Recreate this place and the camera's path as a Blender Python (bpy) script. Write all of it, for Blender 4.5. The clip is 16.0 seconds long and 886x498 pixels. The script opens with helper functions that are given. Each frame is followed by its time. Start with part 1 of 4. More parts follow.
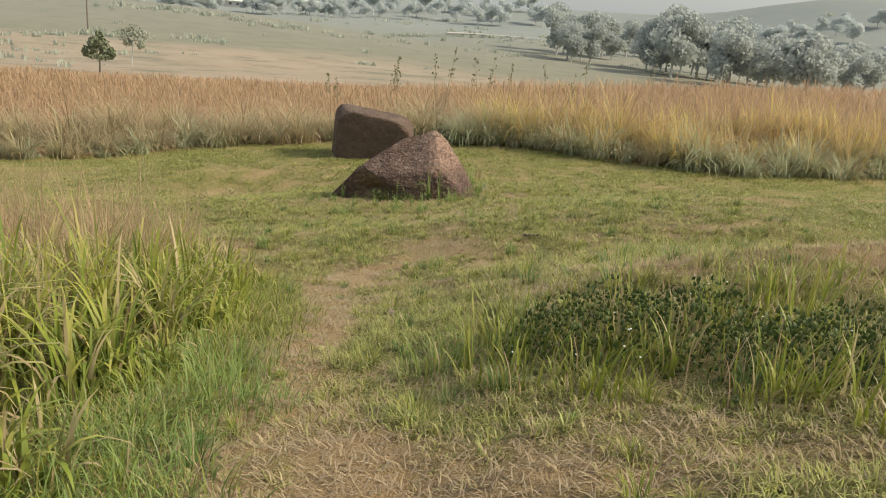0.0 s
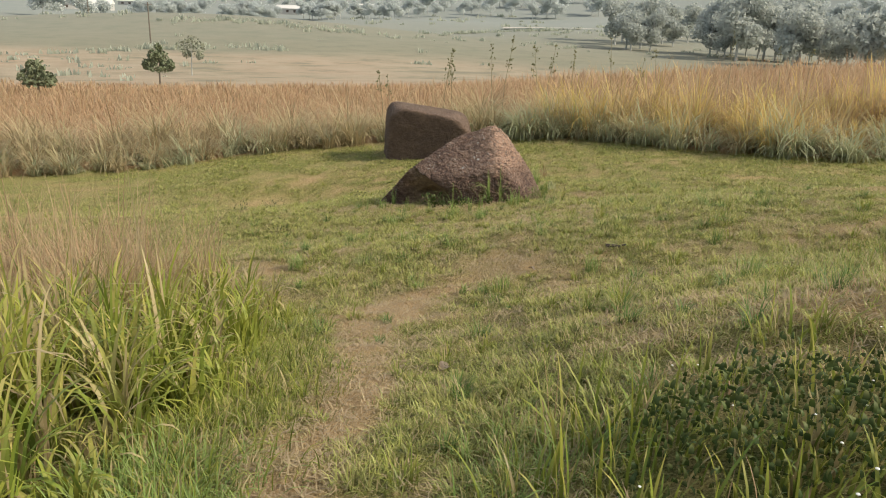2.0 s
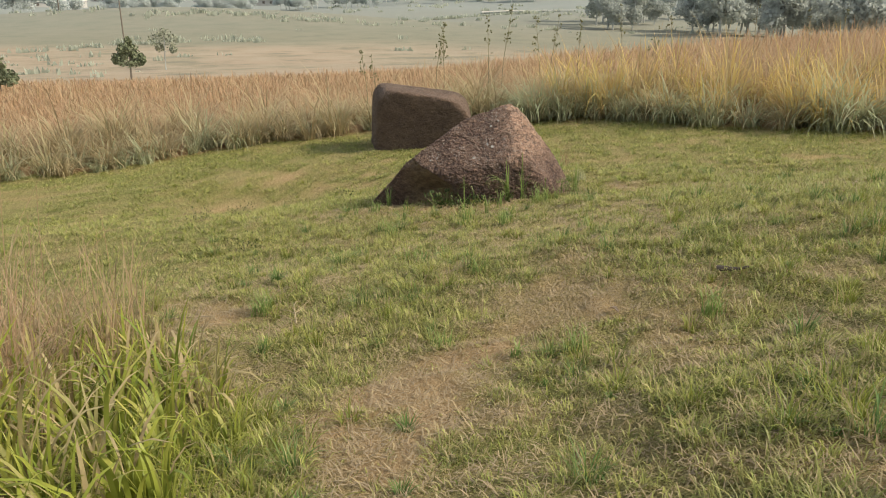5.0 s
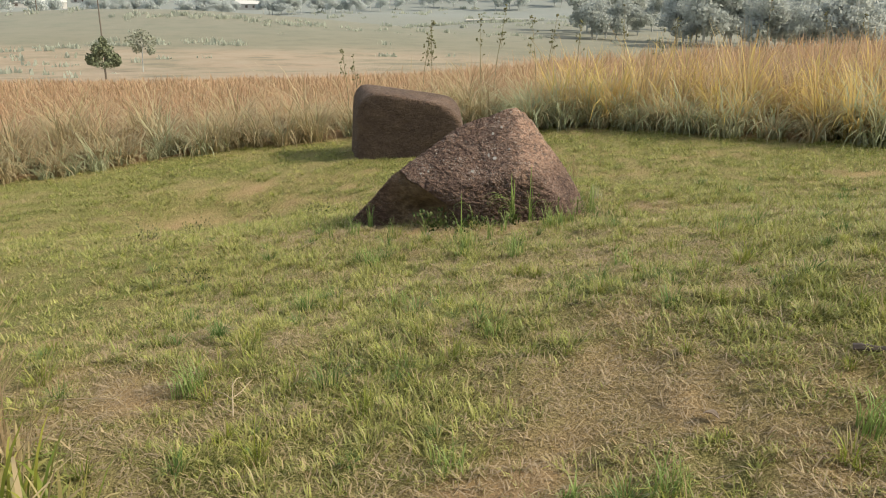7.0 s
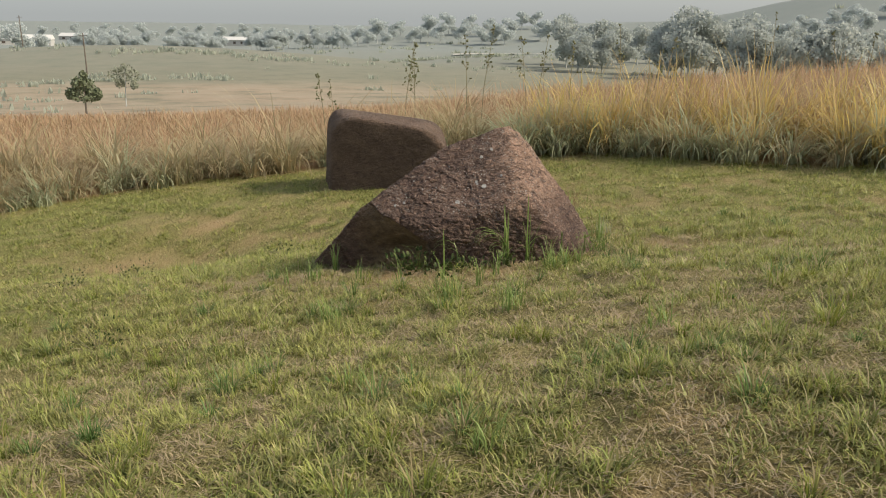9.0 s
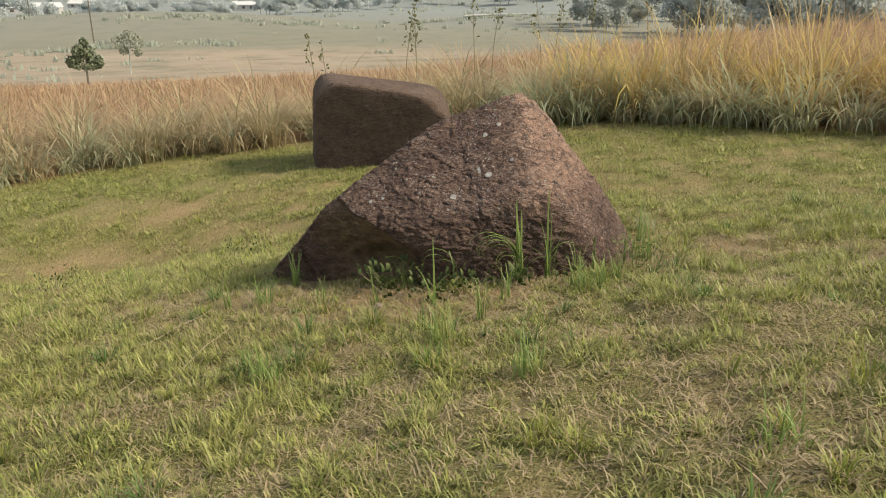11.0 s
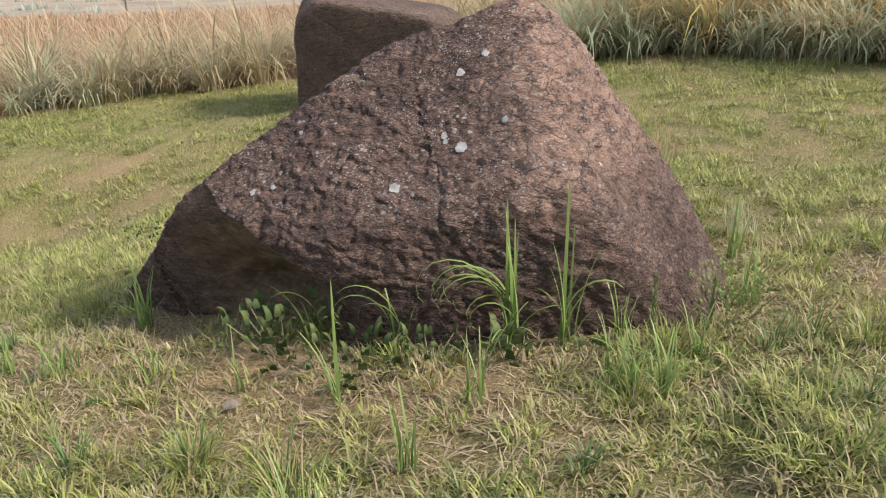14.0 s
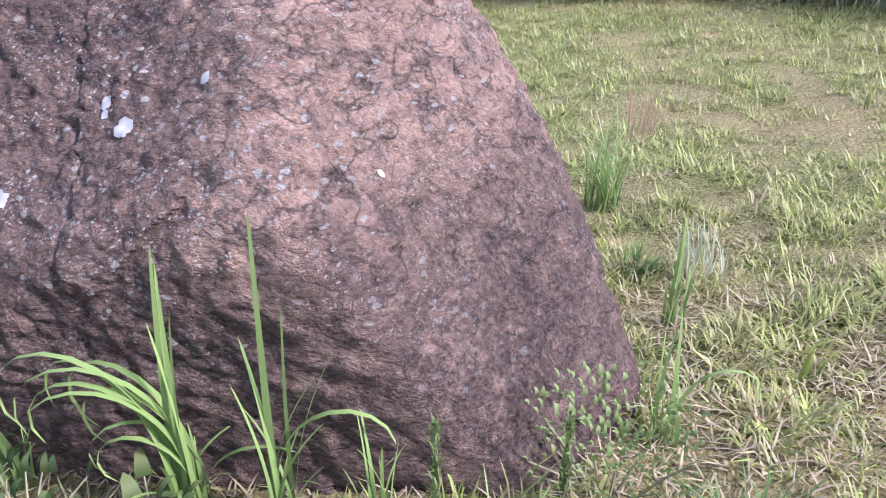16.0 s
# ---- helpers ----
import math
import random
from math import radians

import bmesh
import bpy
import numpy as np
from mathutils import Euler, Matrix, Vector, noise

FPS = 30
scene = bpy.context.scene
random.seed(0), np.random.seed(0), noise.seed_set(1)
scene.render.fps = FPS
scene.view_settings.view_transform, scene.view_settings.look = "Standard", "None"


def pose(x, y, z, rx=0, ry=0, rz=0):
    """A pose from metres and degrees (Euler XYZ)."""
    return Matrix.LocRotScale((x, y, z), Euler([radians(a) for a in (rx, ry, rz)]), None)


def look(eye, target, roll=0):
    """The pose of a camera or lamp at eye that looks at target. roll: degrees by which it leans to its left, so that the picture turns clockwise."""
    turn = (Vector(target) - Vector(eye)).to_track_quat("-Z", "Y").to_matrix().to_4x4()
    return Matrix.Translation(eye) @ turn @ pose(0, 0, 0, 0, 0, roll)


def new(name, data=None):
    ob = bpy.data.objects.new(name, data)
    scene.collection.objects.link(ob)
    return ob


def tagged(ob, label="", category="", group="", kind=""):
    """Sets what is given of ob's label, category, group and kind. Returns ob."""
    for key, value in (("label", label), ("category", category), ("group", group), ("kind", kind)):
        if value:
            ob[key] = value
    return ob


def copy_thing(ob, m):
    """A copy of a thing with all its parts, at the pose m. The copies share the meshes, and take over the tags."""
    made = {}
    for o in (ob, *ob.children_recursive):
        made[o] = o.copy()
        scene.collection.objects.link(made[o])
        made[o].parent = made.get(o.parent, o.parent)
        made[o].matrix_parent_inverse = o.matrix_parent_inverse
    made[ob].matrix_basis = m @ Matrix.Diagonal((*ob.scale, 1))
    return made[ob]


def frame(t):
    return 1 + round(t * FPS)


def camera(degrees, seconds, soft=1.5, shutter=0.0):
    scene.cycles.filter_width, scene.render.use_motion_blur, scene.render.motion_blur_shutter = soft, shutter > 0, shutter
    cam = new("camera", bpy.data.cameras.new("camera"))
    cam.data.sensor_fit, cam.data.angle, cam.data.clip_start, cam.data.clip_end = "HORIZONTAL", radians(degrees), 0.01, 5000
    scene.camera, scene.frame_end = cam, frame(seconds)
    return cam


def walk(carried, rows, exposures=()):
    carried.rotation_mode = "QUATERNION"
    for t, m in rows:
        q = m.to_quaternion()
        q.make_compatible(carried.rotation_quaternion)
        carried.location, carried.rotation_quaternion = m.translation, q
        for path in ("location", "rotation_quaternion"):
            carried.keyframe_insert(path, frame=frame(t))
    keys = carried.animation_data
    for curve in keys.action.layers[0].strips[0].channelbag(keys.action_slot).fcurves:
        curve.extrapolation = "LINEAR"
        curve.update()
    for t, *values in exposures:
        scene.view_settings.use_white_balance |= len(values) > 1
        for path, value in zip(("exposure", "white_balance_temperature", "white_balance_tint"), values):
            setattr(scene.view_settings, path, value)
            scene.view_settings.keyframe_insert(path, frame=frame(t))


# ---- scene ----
cam = camera(59.5, 16.0, 1.0)
PATH = [
    (0, (-0.077, 0.454, 1.268), (0.004, 2.354, 0.649), 5.3),
    (0.5, (-0.003, 0.92, 1.17), (0.057, 2.818, 0.542), 5.0),
    (1, (0.031, 1.371, 1.095), (0.059, 3.27, 0.469), 4.5),
    (1.5, (0.038, 1.834, 1.018), (0.003, 3.73, 0.382), 3.5),
    (2, (-0.044, 2.29, 0.916), (-0.123, 4.185, 0.282), 1.9),
    (2.5, (-0.063, 2.767, 0.823), (-0.147, 4.662, 0.188), 2.3),
    (3, (-0.156, 3.234, 0.697), (-0.239, 5.129, 0.061), 2.0),
    (3.5, (-0.202, 3.735, 0.618), (-0.281, 5.63, -0.016), 1.6),
    (4, (-0.336, 4.171, 0.459), (-0.401, 6.062, -0.188), 1.1),
    (4.2, (-0.38, 4.36, 0.442), (-0.437, 6.252, -0.202), 0.6),
    (6.3, (-0.708, 6.63, 0.064), (-0.74, 8.501, -0.64), -0.4),
    (6.5, (-0.719, 6.804, 0.05), (-0.734, 8.683, -0.635), -0.2),
    (7, (-0.722, 7.247, -0.064), (-0.719, 9.14, -0.71), 1.1),
    (7.5, (-0.739, 7.686, -0.173), (-0.755, 9.589, -0.787), 0.5),
    (8, (-0.677, 8.113, -0.314), (-0.678, 10.018, -0.924), 0.9),
    (8.5, (-0.65, 8.55, -0.422), (-0.631, 10.462, -1.01), 1.3),
    (9, (-0.614, 9.003, -0.494), (-0.584, 10.922, -1.059), 0.8),
    (9.2, (-0.591, 9.175, -0.513), (-0.561, 11.093, -1.078), 0.9),
    (11.3, (-0.316, 11.485, -0.795), (-0.332, 13.366, -1.474), -0.5),
    (11.5, (-0.257, 11.679, -0.84), (-0.294, 13.553, -1.537), -0.3),
    (12, (-0.217, 12.165, -0.929), (-0.332, 14.025, -1.655), -0.2),
    (12.5, (-0.166, 12.691, -1.012), (-0.339, 14.541, -1.752), -0.7),
    (13, (-0.123, 13.17, -1.088), (-0.335, 15.01, -1.843), -1.0),
    (13.5, (-0.031, 13.627, -1.149), (-0.204, 15.465, -1.917), -1.7),
    (14, (0.122, 14.073, -1.266), (-0.013, 15.899, -2.07), -0.7),
    (14.5, (0.251, 14.474, -1.378), (0.134, 16.283, -2.223), -0.8),
    (15, (0.535, 14.924, -1.47), (0.454, 16.72, -2.345), 0.2),
    (15.5, (0.744, 15.396, -1.555), (0.635, 17.171, -2.471), 1.2),
    (16, (0.95, 15.791, -1.623), (0.712, 17.54, -2.564), 0.8),
]
EXPOSURES = [(0, 0.8, 6400, 8), (4.0, 0.82, 6400, 8), (7.0, 0.88, 6400, 8), (9.0, 0.65, 6300, 9), (11.5, 0.88, 6400, 9), (13.5, 1.08, 6150, 11), (14.5, 1.3, 5150, 20), (15.0, 1.5, 4900, 26), (16.0, 1.8, 4850, 27)]
walk(cam, [(t, look(eye, target, roll)) for t, eye, target, roll in PATH], EXPOSURES)

# ---------------------------------------------------------------- sky and sun
SUN_FROM = Vector((0.80, -0.19, 0.62)).normalized()
world = bpy.data.worlds.new("hazy_sky")
scene.world = world
world.use_nodes = True
wn = world.node_tree.nodes
sky = wn.new("ShaderNodeTexSky")
sky.sky_type = 'NISHITA'
sky.sun_disc = False
sky.sun_elevation = math.asin(SUN_FROM.z)
sky.sun_rotation = math.atan2(SUN_FROM.x, SUN_FROM.y)
sky.air_density, sky.dust_density, sky.ozone_density = 1.0, 3.0, 1.0
haze = wn.new("ShaderNodeMix")
haze.data_type = 'RGBA'
haze.inputs[0].default_value = 0.7
haze.inputs[7].default_value = (2.25, 2.30, 2.22, 1)
world.node_tree.links.new(sky.outputs[0], haze.inputs[6])
world.node_tree.links.new(haze.outputs[2], wn["Background"].inputs[0])
wn["Background"].inputs[1].default_value = 0.15
sun = new("sun", bpy.data.lights.new("sun", 'SUN'))
sun.data.energy, sun.data.angle, sun.data.color = 2.7, radians(8), (1.0, 0.88, 0.70)
sun.matrix_world = look(SUN_FROM * 50, (0, 0, 0))

# ---------------------------------------------------------------- numbers: noise and ground shape
rng = np.random.default_rng(7)
LATTICE = np.random.default_rng(3).random((128, 128))
LATTICE3 = np.random.default_rng(4).random((32, 32, 32))


def wave(x, y, size, seed=0):
    """Smooth value noise, 0 to 1, with lumps of about that size."""
    u, v = np.asarray(x) / size + 17.3 * seed, np.asarray(y) / size + 9.1 * seed
    i, j = np.floor(u).astype(int), np.floor(v).astype(int)
    f, g = u - i, v - j
    f, g = f * f * (3 - 2 * f), g * g * (3 - 2 * g)
    a, b = LATTICE[i % 128, j % 128], LATTICE[(i + 1) % 128, j % 128]
    c, d = LATTICE[i % 128, (j + 1) % 128], LATTICE[(i + 1) % 128, (j + 1) % 128]
    return (a * (1 - f) + b * f) * (1 - g) + (c * (1 - f) + d * f) * g


def wave3(p, size, seed=0):
    q = np.asarray(p) / size + 11.7 * seed
    i = np.floor(q).astype(int)
    f = q - i
    f = f * f * (3 - 2 * f)
    out = 0
    for dx in (0, 1):
        for dy in (0, 1):
            for dz in (0, 1):
                w = (f[:, 0] if dx else 1 - f[:, 0]) * (f[:, 1] if dy else 1 - f[:, 1]) * (f[:, 2] if dz else 1 - f[:, 2])
                out = out + w * LATTICE3[(i[:, 0] + dx) % 32, (i[:, 1] + dy) % 32, (i[:, 2] + dz) % 32]
    return out


# distance ahead, height on the middle line, fall per metre to the left, rise per metre to the right
SLOPE = np.array([
    (-40, 4.0, .05, .10), (-6, 1.2, .03, .16), (0, 0.02, .04, .20), (4.7, -1.04, .05, .26), (6.5, -1.42, .06, .40),
    (8.2, -1.85, .07, .33), (10, -2.2, .10, .24), (12.3, -2.3, .14, .19), (14.5, -2.73, .15, .19), (17, -3.05, .11, .10),
    (20, -3.36, .16, .09), (23.5, -3.6, .12, .10), (28, -3.75, .09, .12), (45, -5.0, .075, .11), (65, -6.6, .06, .10),
    (92, -9.6, .04, .06), (140, -13.6, .02, .02), (190, -16.5, .01, .015), (300, -19, .0, .012), (600, -25, 0, 0),
    (1500, -30, 0, 0), (8000, -40, 0, 0)])


def mound(x, y, cx, cy, rx, ry):
    return np.exp(-((x - cx) / rx) ** 2 - ((y - cy) / ry) ** 2)


def ground_z(x, y):
    x, y = np.asarray(x, float), np.asarray(y, float)
    z, fall, rise = (np.interp(y, SLOPE[:, 0], SLOPE[:, k]) for k in (1, 2, 3))
    wl = np.interp(y, [0, 10, 20, 45, 100], [6, 6, 9, 30, 60])
    wr = np.interp(y, [0, 9, 13, 20, 45, 100], [3, 3, 6, 8, 30, 60])
    z = z - fall * wl * np.tanh(np.maximum(-x, 0) / wl) + rise * wr * np.tanh(np.maximum(x, 0) / wr)
    z = z - 0.35 * mound(x, y, -4.8, 21.3, 2.0, 1.4)
    near = np.clip(1 - np.hypot(x, y - 12) / 60, 0, 1)
    z = z + near * (0.05 * (wave(x, y, 0.9, 1) - 0.5) + 0.045 * (wave(x, y, 0.33, 2) - 0.5) + 0.05 * (wave(x, y, 0.19, 4) - 0.5))
    far = np.clip((y - 120) / 150, 0, 1)
    z = z + far * 7 * (wave(x, y, 130, 5) - 0.5)
    return z + 6 * mound(x, y, -130, 330, 90, 40) + 62 * mound(x, y, 430, 720, 190, 220) + 22 * mound(x, y, 110, 900, 190, 140)


def edge_y(x):
    """How far ahead the mown clearing ends and the tall grass begins."""
    return np.interp(x, [-40, -14, -10, -8.4, -6.8, -5, -3, 1, 3, 4.3, 5.4, 6.5, 7.5, 9, 11.5, 14, 22, 40],
                     [20, 24.2, 25.2, 26.2, 27.1, 27.6, 28.1, 27.6, 26.6, 25.3, 24, 23.1, 22.4, 21.9, 22, 22.6, 20, 10]) + 0.5 * (wave(x, x * 0, 1.1, 3) - 0.5)


def thicket(x, y):
    """1 inside the rank grass beside the start of the path, 0 outside."""
    side = np.interp(y, [-2, 3, 4.5, 7, 8.5, 9.8, 10.8, 11.6], [-1.3, -1.35, -1.3, -1.35, -1.65, -1.95, -2.6, -5.0])
    return np.clip((side - x) / 0.35, 0, 1) * np.clip((11.6 - y) / 0.5, 0, 1)


def weedy(x, y):
    """1 inside the leafy weeds in the ditch beside the path."""
    d = np.hypot((x - 1.35) / 0.95, (y - 5.0) / 0.75) + 0.35 * (wave(x, y, 0.5, 8) - 0.5)
    e = np.hypot((x - 2.2) / 0.9, (y - 4.3) / 0.6) + 0.35 * (wave(x, y, 0.5, 9) - 0.5)
    return np.clip((1.05 - np.minimum(d, e)) / 0.25, 0, 1)


def worn(x, y):
    """How far the turf is worn down to dry litter and earth."""
    line = np.interp(y, [2.5, 5, 6.7, 7.8, 9.2, 9.8, 10.4, 10.9], [-0.35, -0.80, -0.74, -0.90, -1.05, -0.85, -0.40, 0.0])
    half = np.interp(y, [2.5, 4.2, 5, 8.3, 9.1, 9.9, 10.9], [0.9, 0.5, 0.24, 0.26, 0.48, 0.45, 0.35])
    path = 1.0 * np.exp(-((x - line) / half) ** 4) * np.clip((10.8 - y) / 0.6, 0, 1) * np.clip((y - 1) / 1.0, 0, 1)
    path = path + 0.9 * mound(x, y, 0.6, 3.2, 0.9, 0.5) + 0.4 * mound(x, y, -0.05, 10.7, 0.45, 0.35) + 0.25 * mound(x, y, 0.45, 11.4, 0.35, 0.7) + 0.5 * mound(x, y, 0.9, 6.7, 0.35, 0.5)
    bank = 1.2 * mound(x, y, 4.0, 6.4, 1.0, 1.0) + 0.35 * mound(x, y, 2.4, 6.7, 0.7, 0.5) + 0.4 * mound(x, y, 5.2, 8.6, 1.2, 1.2)
    spots = 0.45 * mound(x, y, 0.7, 12.2, 0.5, 0.5) + 0.4 * mound(x, y, -1.1, 15.8, 0.3, 0.25) + 0.4 * mound(x, y, 0.4, 16.4, 0.4, 0.2) + 0.9 * mound(x, y, -0.6, 16.75, 0.9, 0.40) + 0.5 * mound(x, y, 1.8, 17.4, 0.5, 0.4)
    hollow = 0.45 * mound(x, y, -4.2, 23.2, 2.0, 0.5) + 0.45 * mound(x, y, -5.3, 21.6, 1.5, 0.6) + 0.4 * mound(x, y, -2.6, 11.6, 0.9, 0.5)
    rough = 2.4 * np.clip(wave(x, y, 1.1, 11) * 0.6 + wave(x, y, 0.4, 12) * 0.5 - 0.62, 0, 1)
    return np.clip((path + bank + spots + hollow) * (0.18 + 0.75 * wave(x, y, 0.32, 13) + 0.65 * wave(x, y, 0.11, 14)) + 0.75 * rough, 0, 1)


def lush(x, y):
    """1 where the mown grass grows thick and green, 0 in the thin dry mats between the tufts."""
    f = 0.24 * wave(x, y, 1.1, 15) + 0.36 * wave(x, y, 0.34, 16) + 0.40 * wave(x, y, 0.13, 17)
    return np.clip((f - 0.30) / 0.26, 0, 1)


# ---------------------------------------------------------------- materials
def material(name):
    m = bpy.data.materials.new(name)
    m.use_nodes = True
    return m, m.node_tree.nodes, m.node_tree.links, m.node_tree.nodes["Principled BSDF"]


def ramp(nodes, links, source, stops):
    r = nodes.new("ShaderNodeValToRGB")
    stops = stops if len(stops) > 1 else stops * 2
    while len(r.color_ramp.elements) < len(stops):
        r.color_ramp.elements.new(0.5)
    for e, (at, colour) in zip(r.color_ramp.elements, stops):
        e.position, e.color = at, (*colour, 1)
    links.new(source, r.inputs[0])
    return r.outputs[0]


def noise_tex(nodes, links, scale, detail=4, rough=0.6, vector=None):
    n = nodes.new("ShaderNodeTexNoise")
    n.inputs["Scale"].default_value, n.inputs["Detail"].default_value, n.inputs["Roughness"].default_value = scale, detail, rough
    g = vector or nodes.new("ShaderNodeNewGeometry").outputs["Position"]
    links.new(g, n.inputs["Vector"])
    return n.outputs["Fac"]


def mixed(nodes, links, fac, a, b, how='MIX'):
    m = nodes.new("ShaderNodeMix")
    m.data_type, m.blend_type = 'RGBA', how
    for value, socket in ((fac, m.inputs[0]), (a, m.inputs[6]), (b, m.inputs[7])):
        if isinstance(value, (int, float)):
            socket.default_value = value
        elif isinstance(value, tuple):
            socket.default_value = (*value, 1)
        else:
            links.new(value, socket)
    return m.outputs[2]


def attribute(nodes, name):
    a = nodes.new("ShaderNodeAttribute")
    a.attribute_name = name
    return a.outputs["Fac"]


def bump(nodes, links, bsdf, height, strength, distance):
    b = nodes.new("ShaderNodeBump")
    b.inputs["Strength"].default_value, b.inputs["Distance"].default_value = strength, distance
    links.new(height, b.inputs["Height"])
    links.new(b.outputs[0], bsdf.inputs["Normal"])


def blade_material(name, base, tip, patch, gloss=0.45, glow_through=0.35, patch_size=0.8, mottle=0.0):
    """Leaves of grass: lower colours, upper colours, the colour of scattered patches; light shines through them."""
    m, nodes, links, bsdf = material(name)
    island = nodes.new("ShaderNodeNewGeometry").outputs["Random Per Island"]
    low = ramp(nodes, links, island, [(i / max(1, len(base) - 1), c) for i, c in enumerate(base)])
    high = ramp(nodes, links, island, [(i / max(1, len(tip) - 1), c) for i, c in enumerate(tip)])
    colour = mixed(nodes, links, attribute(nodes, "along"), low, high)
    spots = ramp(nodes, links, noise_tex(nodes, links, patch_size, 3), [(0.42, (0, 0, 0)), (0.68, (1, 1, 1))])
    colour = mixed(nodes, links, mixed(nodes, links, 0.6, (0, 0, 0), spots), colour, patch)
    if mottle:
        tone = ramp(nodes, links, noise_tex(nodes, links, 9, 3, 0.6), [(0.36, (1 - mottle,) * 3), (0.50, (1, 1, 1)), (0.64, (1 + mottle,) * 3)])
        colour = mixed(nodes, links, 1.0, colour, tone, 'MULTIPLY')
    dry = attribute(nodes, "dry")
    colour = mixed(nodes, links, dry, colour, ramp(nodes, links, island, [(0, (0.33, 0.25, 0.14)), (0.5, (0.54, 0.43, 0.25)), (1, (0.41, 0.30, 0.17))]))
    links.new(colour, bsdf.inputs["Base Color"])
    bsdf.inputs["Roughness"].default_value = gloss
    bsdf.inputs["Specular IOR Level"].default_value = 0.3
    thin = nodes.new("ShaderNodeBsdfTranslucent")
    links.new(colour, thin.inputs[0])
    mix = nodes.new("ShaderNodeMixShader")
    mix.inputs[0].default_value = glow_through
    links.new(bsdf.outputs[0], mix.inputs[1])
    links.new(thin.outputs[0], mix.inputs[2])
    links.new(mix.outputs[0], nodes["Material Output"].inputs[0])
    return m


# lawn and rank roots are darkened: shade of the gaps put into their colour
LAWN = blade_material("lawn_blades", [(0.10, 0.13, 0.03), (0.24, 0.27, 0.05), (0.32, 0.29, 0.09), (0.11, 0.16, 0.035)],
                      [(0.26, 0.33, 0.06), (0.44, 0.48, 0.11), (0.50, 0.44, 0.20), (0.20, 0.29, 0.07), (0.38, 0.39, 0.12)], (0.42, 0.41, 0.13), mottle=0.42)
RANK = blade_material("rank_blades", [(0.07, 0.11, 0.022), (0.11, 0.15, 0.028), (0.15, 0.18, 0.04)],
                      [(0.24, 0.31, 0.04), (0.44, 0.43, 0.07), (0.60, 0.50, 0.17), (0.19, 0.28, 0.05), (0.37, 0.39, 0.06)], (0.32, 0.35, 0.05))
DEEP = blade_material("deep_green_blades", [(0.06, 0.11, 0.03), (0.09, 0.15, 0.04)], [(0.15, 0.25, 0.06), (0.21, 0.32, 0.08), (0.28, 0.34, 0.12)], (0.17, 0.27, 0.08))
STRAW = blade_material("straw_blades", [(0.34, 0.25, 0.14), (0.42, 0.30, 0.17), (0.30, 0.25, 0.14)],
                       [(0.46, 0.28, 0.17), (0.62, 0.42, 0.27), (0.30, 0.19, 0.12), (0.68, 0.53, 0.35)], (0.52, 0.34, 0.20), 0.6, 0.4, 0.25)
FRINGE = blade_material("fringe_blades", [(0.36, 0.39, 0.24), (0.43, 0.43, 0.28), (0.47, 0.45, 0.30)],
                        [(0.40, 0.45, 0.26), (0.55, 0.53, 0.33), (0.30, 0.38, 0.20), (0.66, 0.61, 0.42), (0.34, 0.41, 0.23)], (0.36, 0.40, 0.24), 0.55, 0.4, 0.5)
PALE = blade_material("pale_blades", [(0.30, 0.29, 0.15), (0.40, 0.34, 0.19), (0.26, 0.28, 0.13)],
                      [(0.54, 0.45, 0.27), (0.48, 0.37, 0.23), (0.62, 0.53, 0.34), (0.38, 0.36, 0.18)], (0.48, 0.37, 0.22), 0.55, 0.4, 0.5)
GOLD = blade_material("gold_blades", [(0.24, 0.27, 0.13), (0.38, 0.36, 0.17), (0.30, 0.23, 0.13), (0.42, 0.35, 0.20)],
                      [(0.82, 0.60, 0.15), (0.70, 0.46, 0.18), (0.84, 0.68, 0.20), (0.60, 0.54, 0.16), (0.72, 0.50, 0.26)], (0.74, 0.50, 0.20), 0.5, 0.45, 0.6)
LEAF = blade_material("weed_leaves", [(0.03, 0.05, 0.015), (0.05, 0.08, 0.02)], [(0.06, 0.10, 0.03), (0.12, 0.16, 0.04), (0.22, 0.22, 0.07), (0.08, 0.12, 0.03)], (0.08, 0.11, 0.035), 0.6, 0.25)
# scrub paled well beyond leaf green, to paint in haze and lift its shadows
HAZED_SCRUB = blade_material("hazed_scrub_leaves", [(0.40, 0.42, 0.33), (0.44, 0.45, 0.36)], [(0.44, 0.46, 0.37), (0.48, 0.50, 0.41)], (0.42, 0.44, 0.36), 0.9, 0.5)
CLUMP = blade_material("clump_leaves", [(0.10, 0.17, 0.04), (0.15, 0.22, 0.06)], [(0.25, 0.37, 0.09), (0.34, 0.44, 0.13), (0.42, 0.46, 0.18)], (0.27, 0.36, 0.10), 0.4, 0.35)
LITTER = blade_material("dry_litter", [(0.35, 0.27, 0.17), (0.25, 0.19, 0.12)], [(0.47, 0.38, 0.25), (0.31, 0.24, 0.15), (0.56, 0.46, 0.32)],
                        (0.35, 0.26, 0.16), 0.7, 0.15)


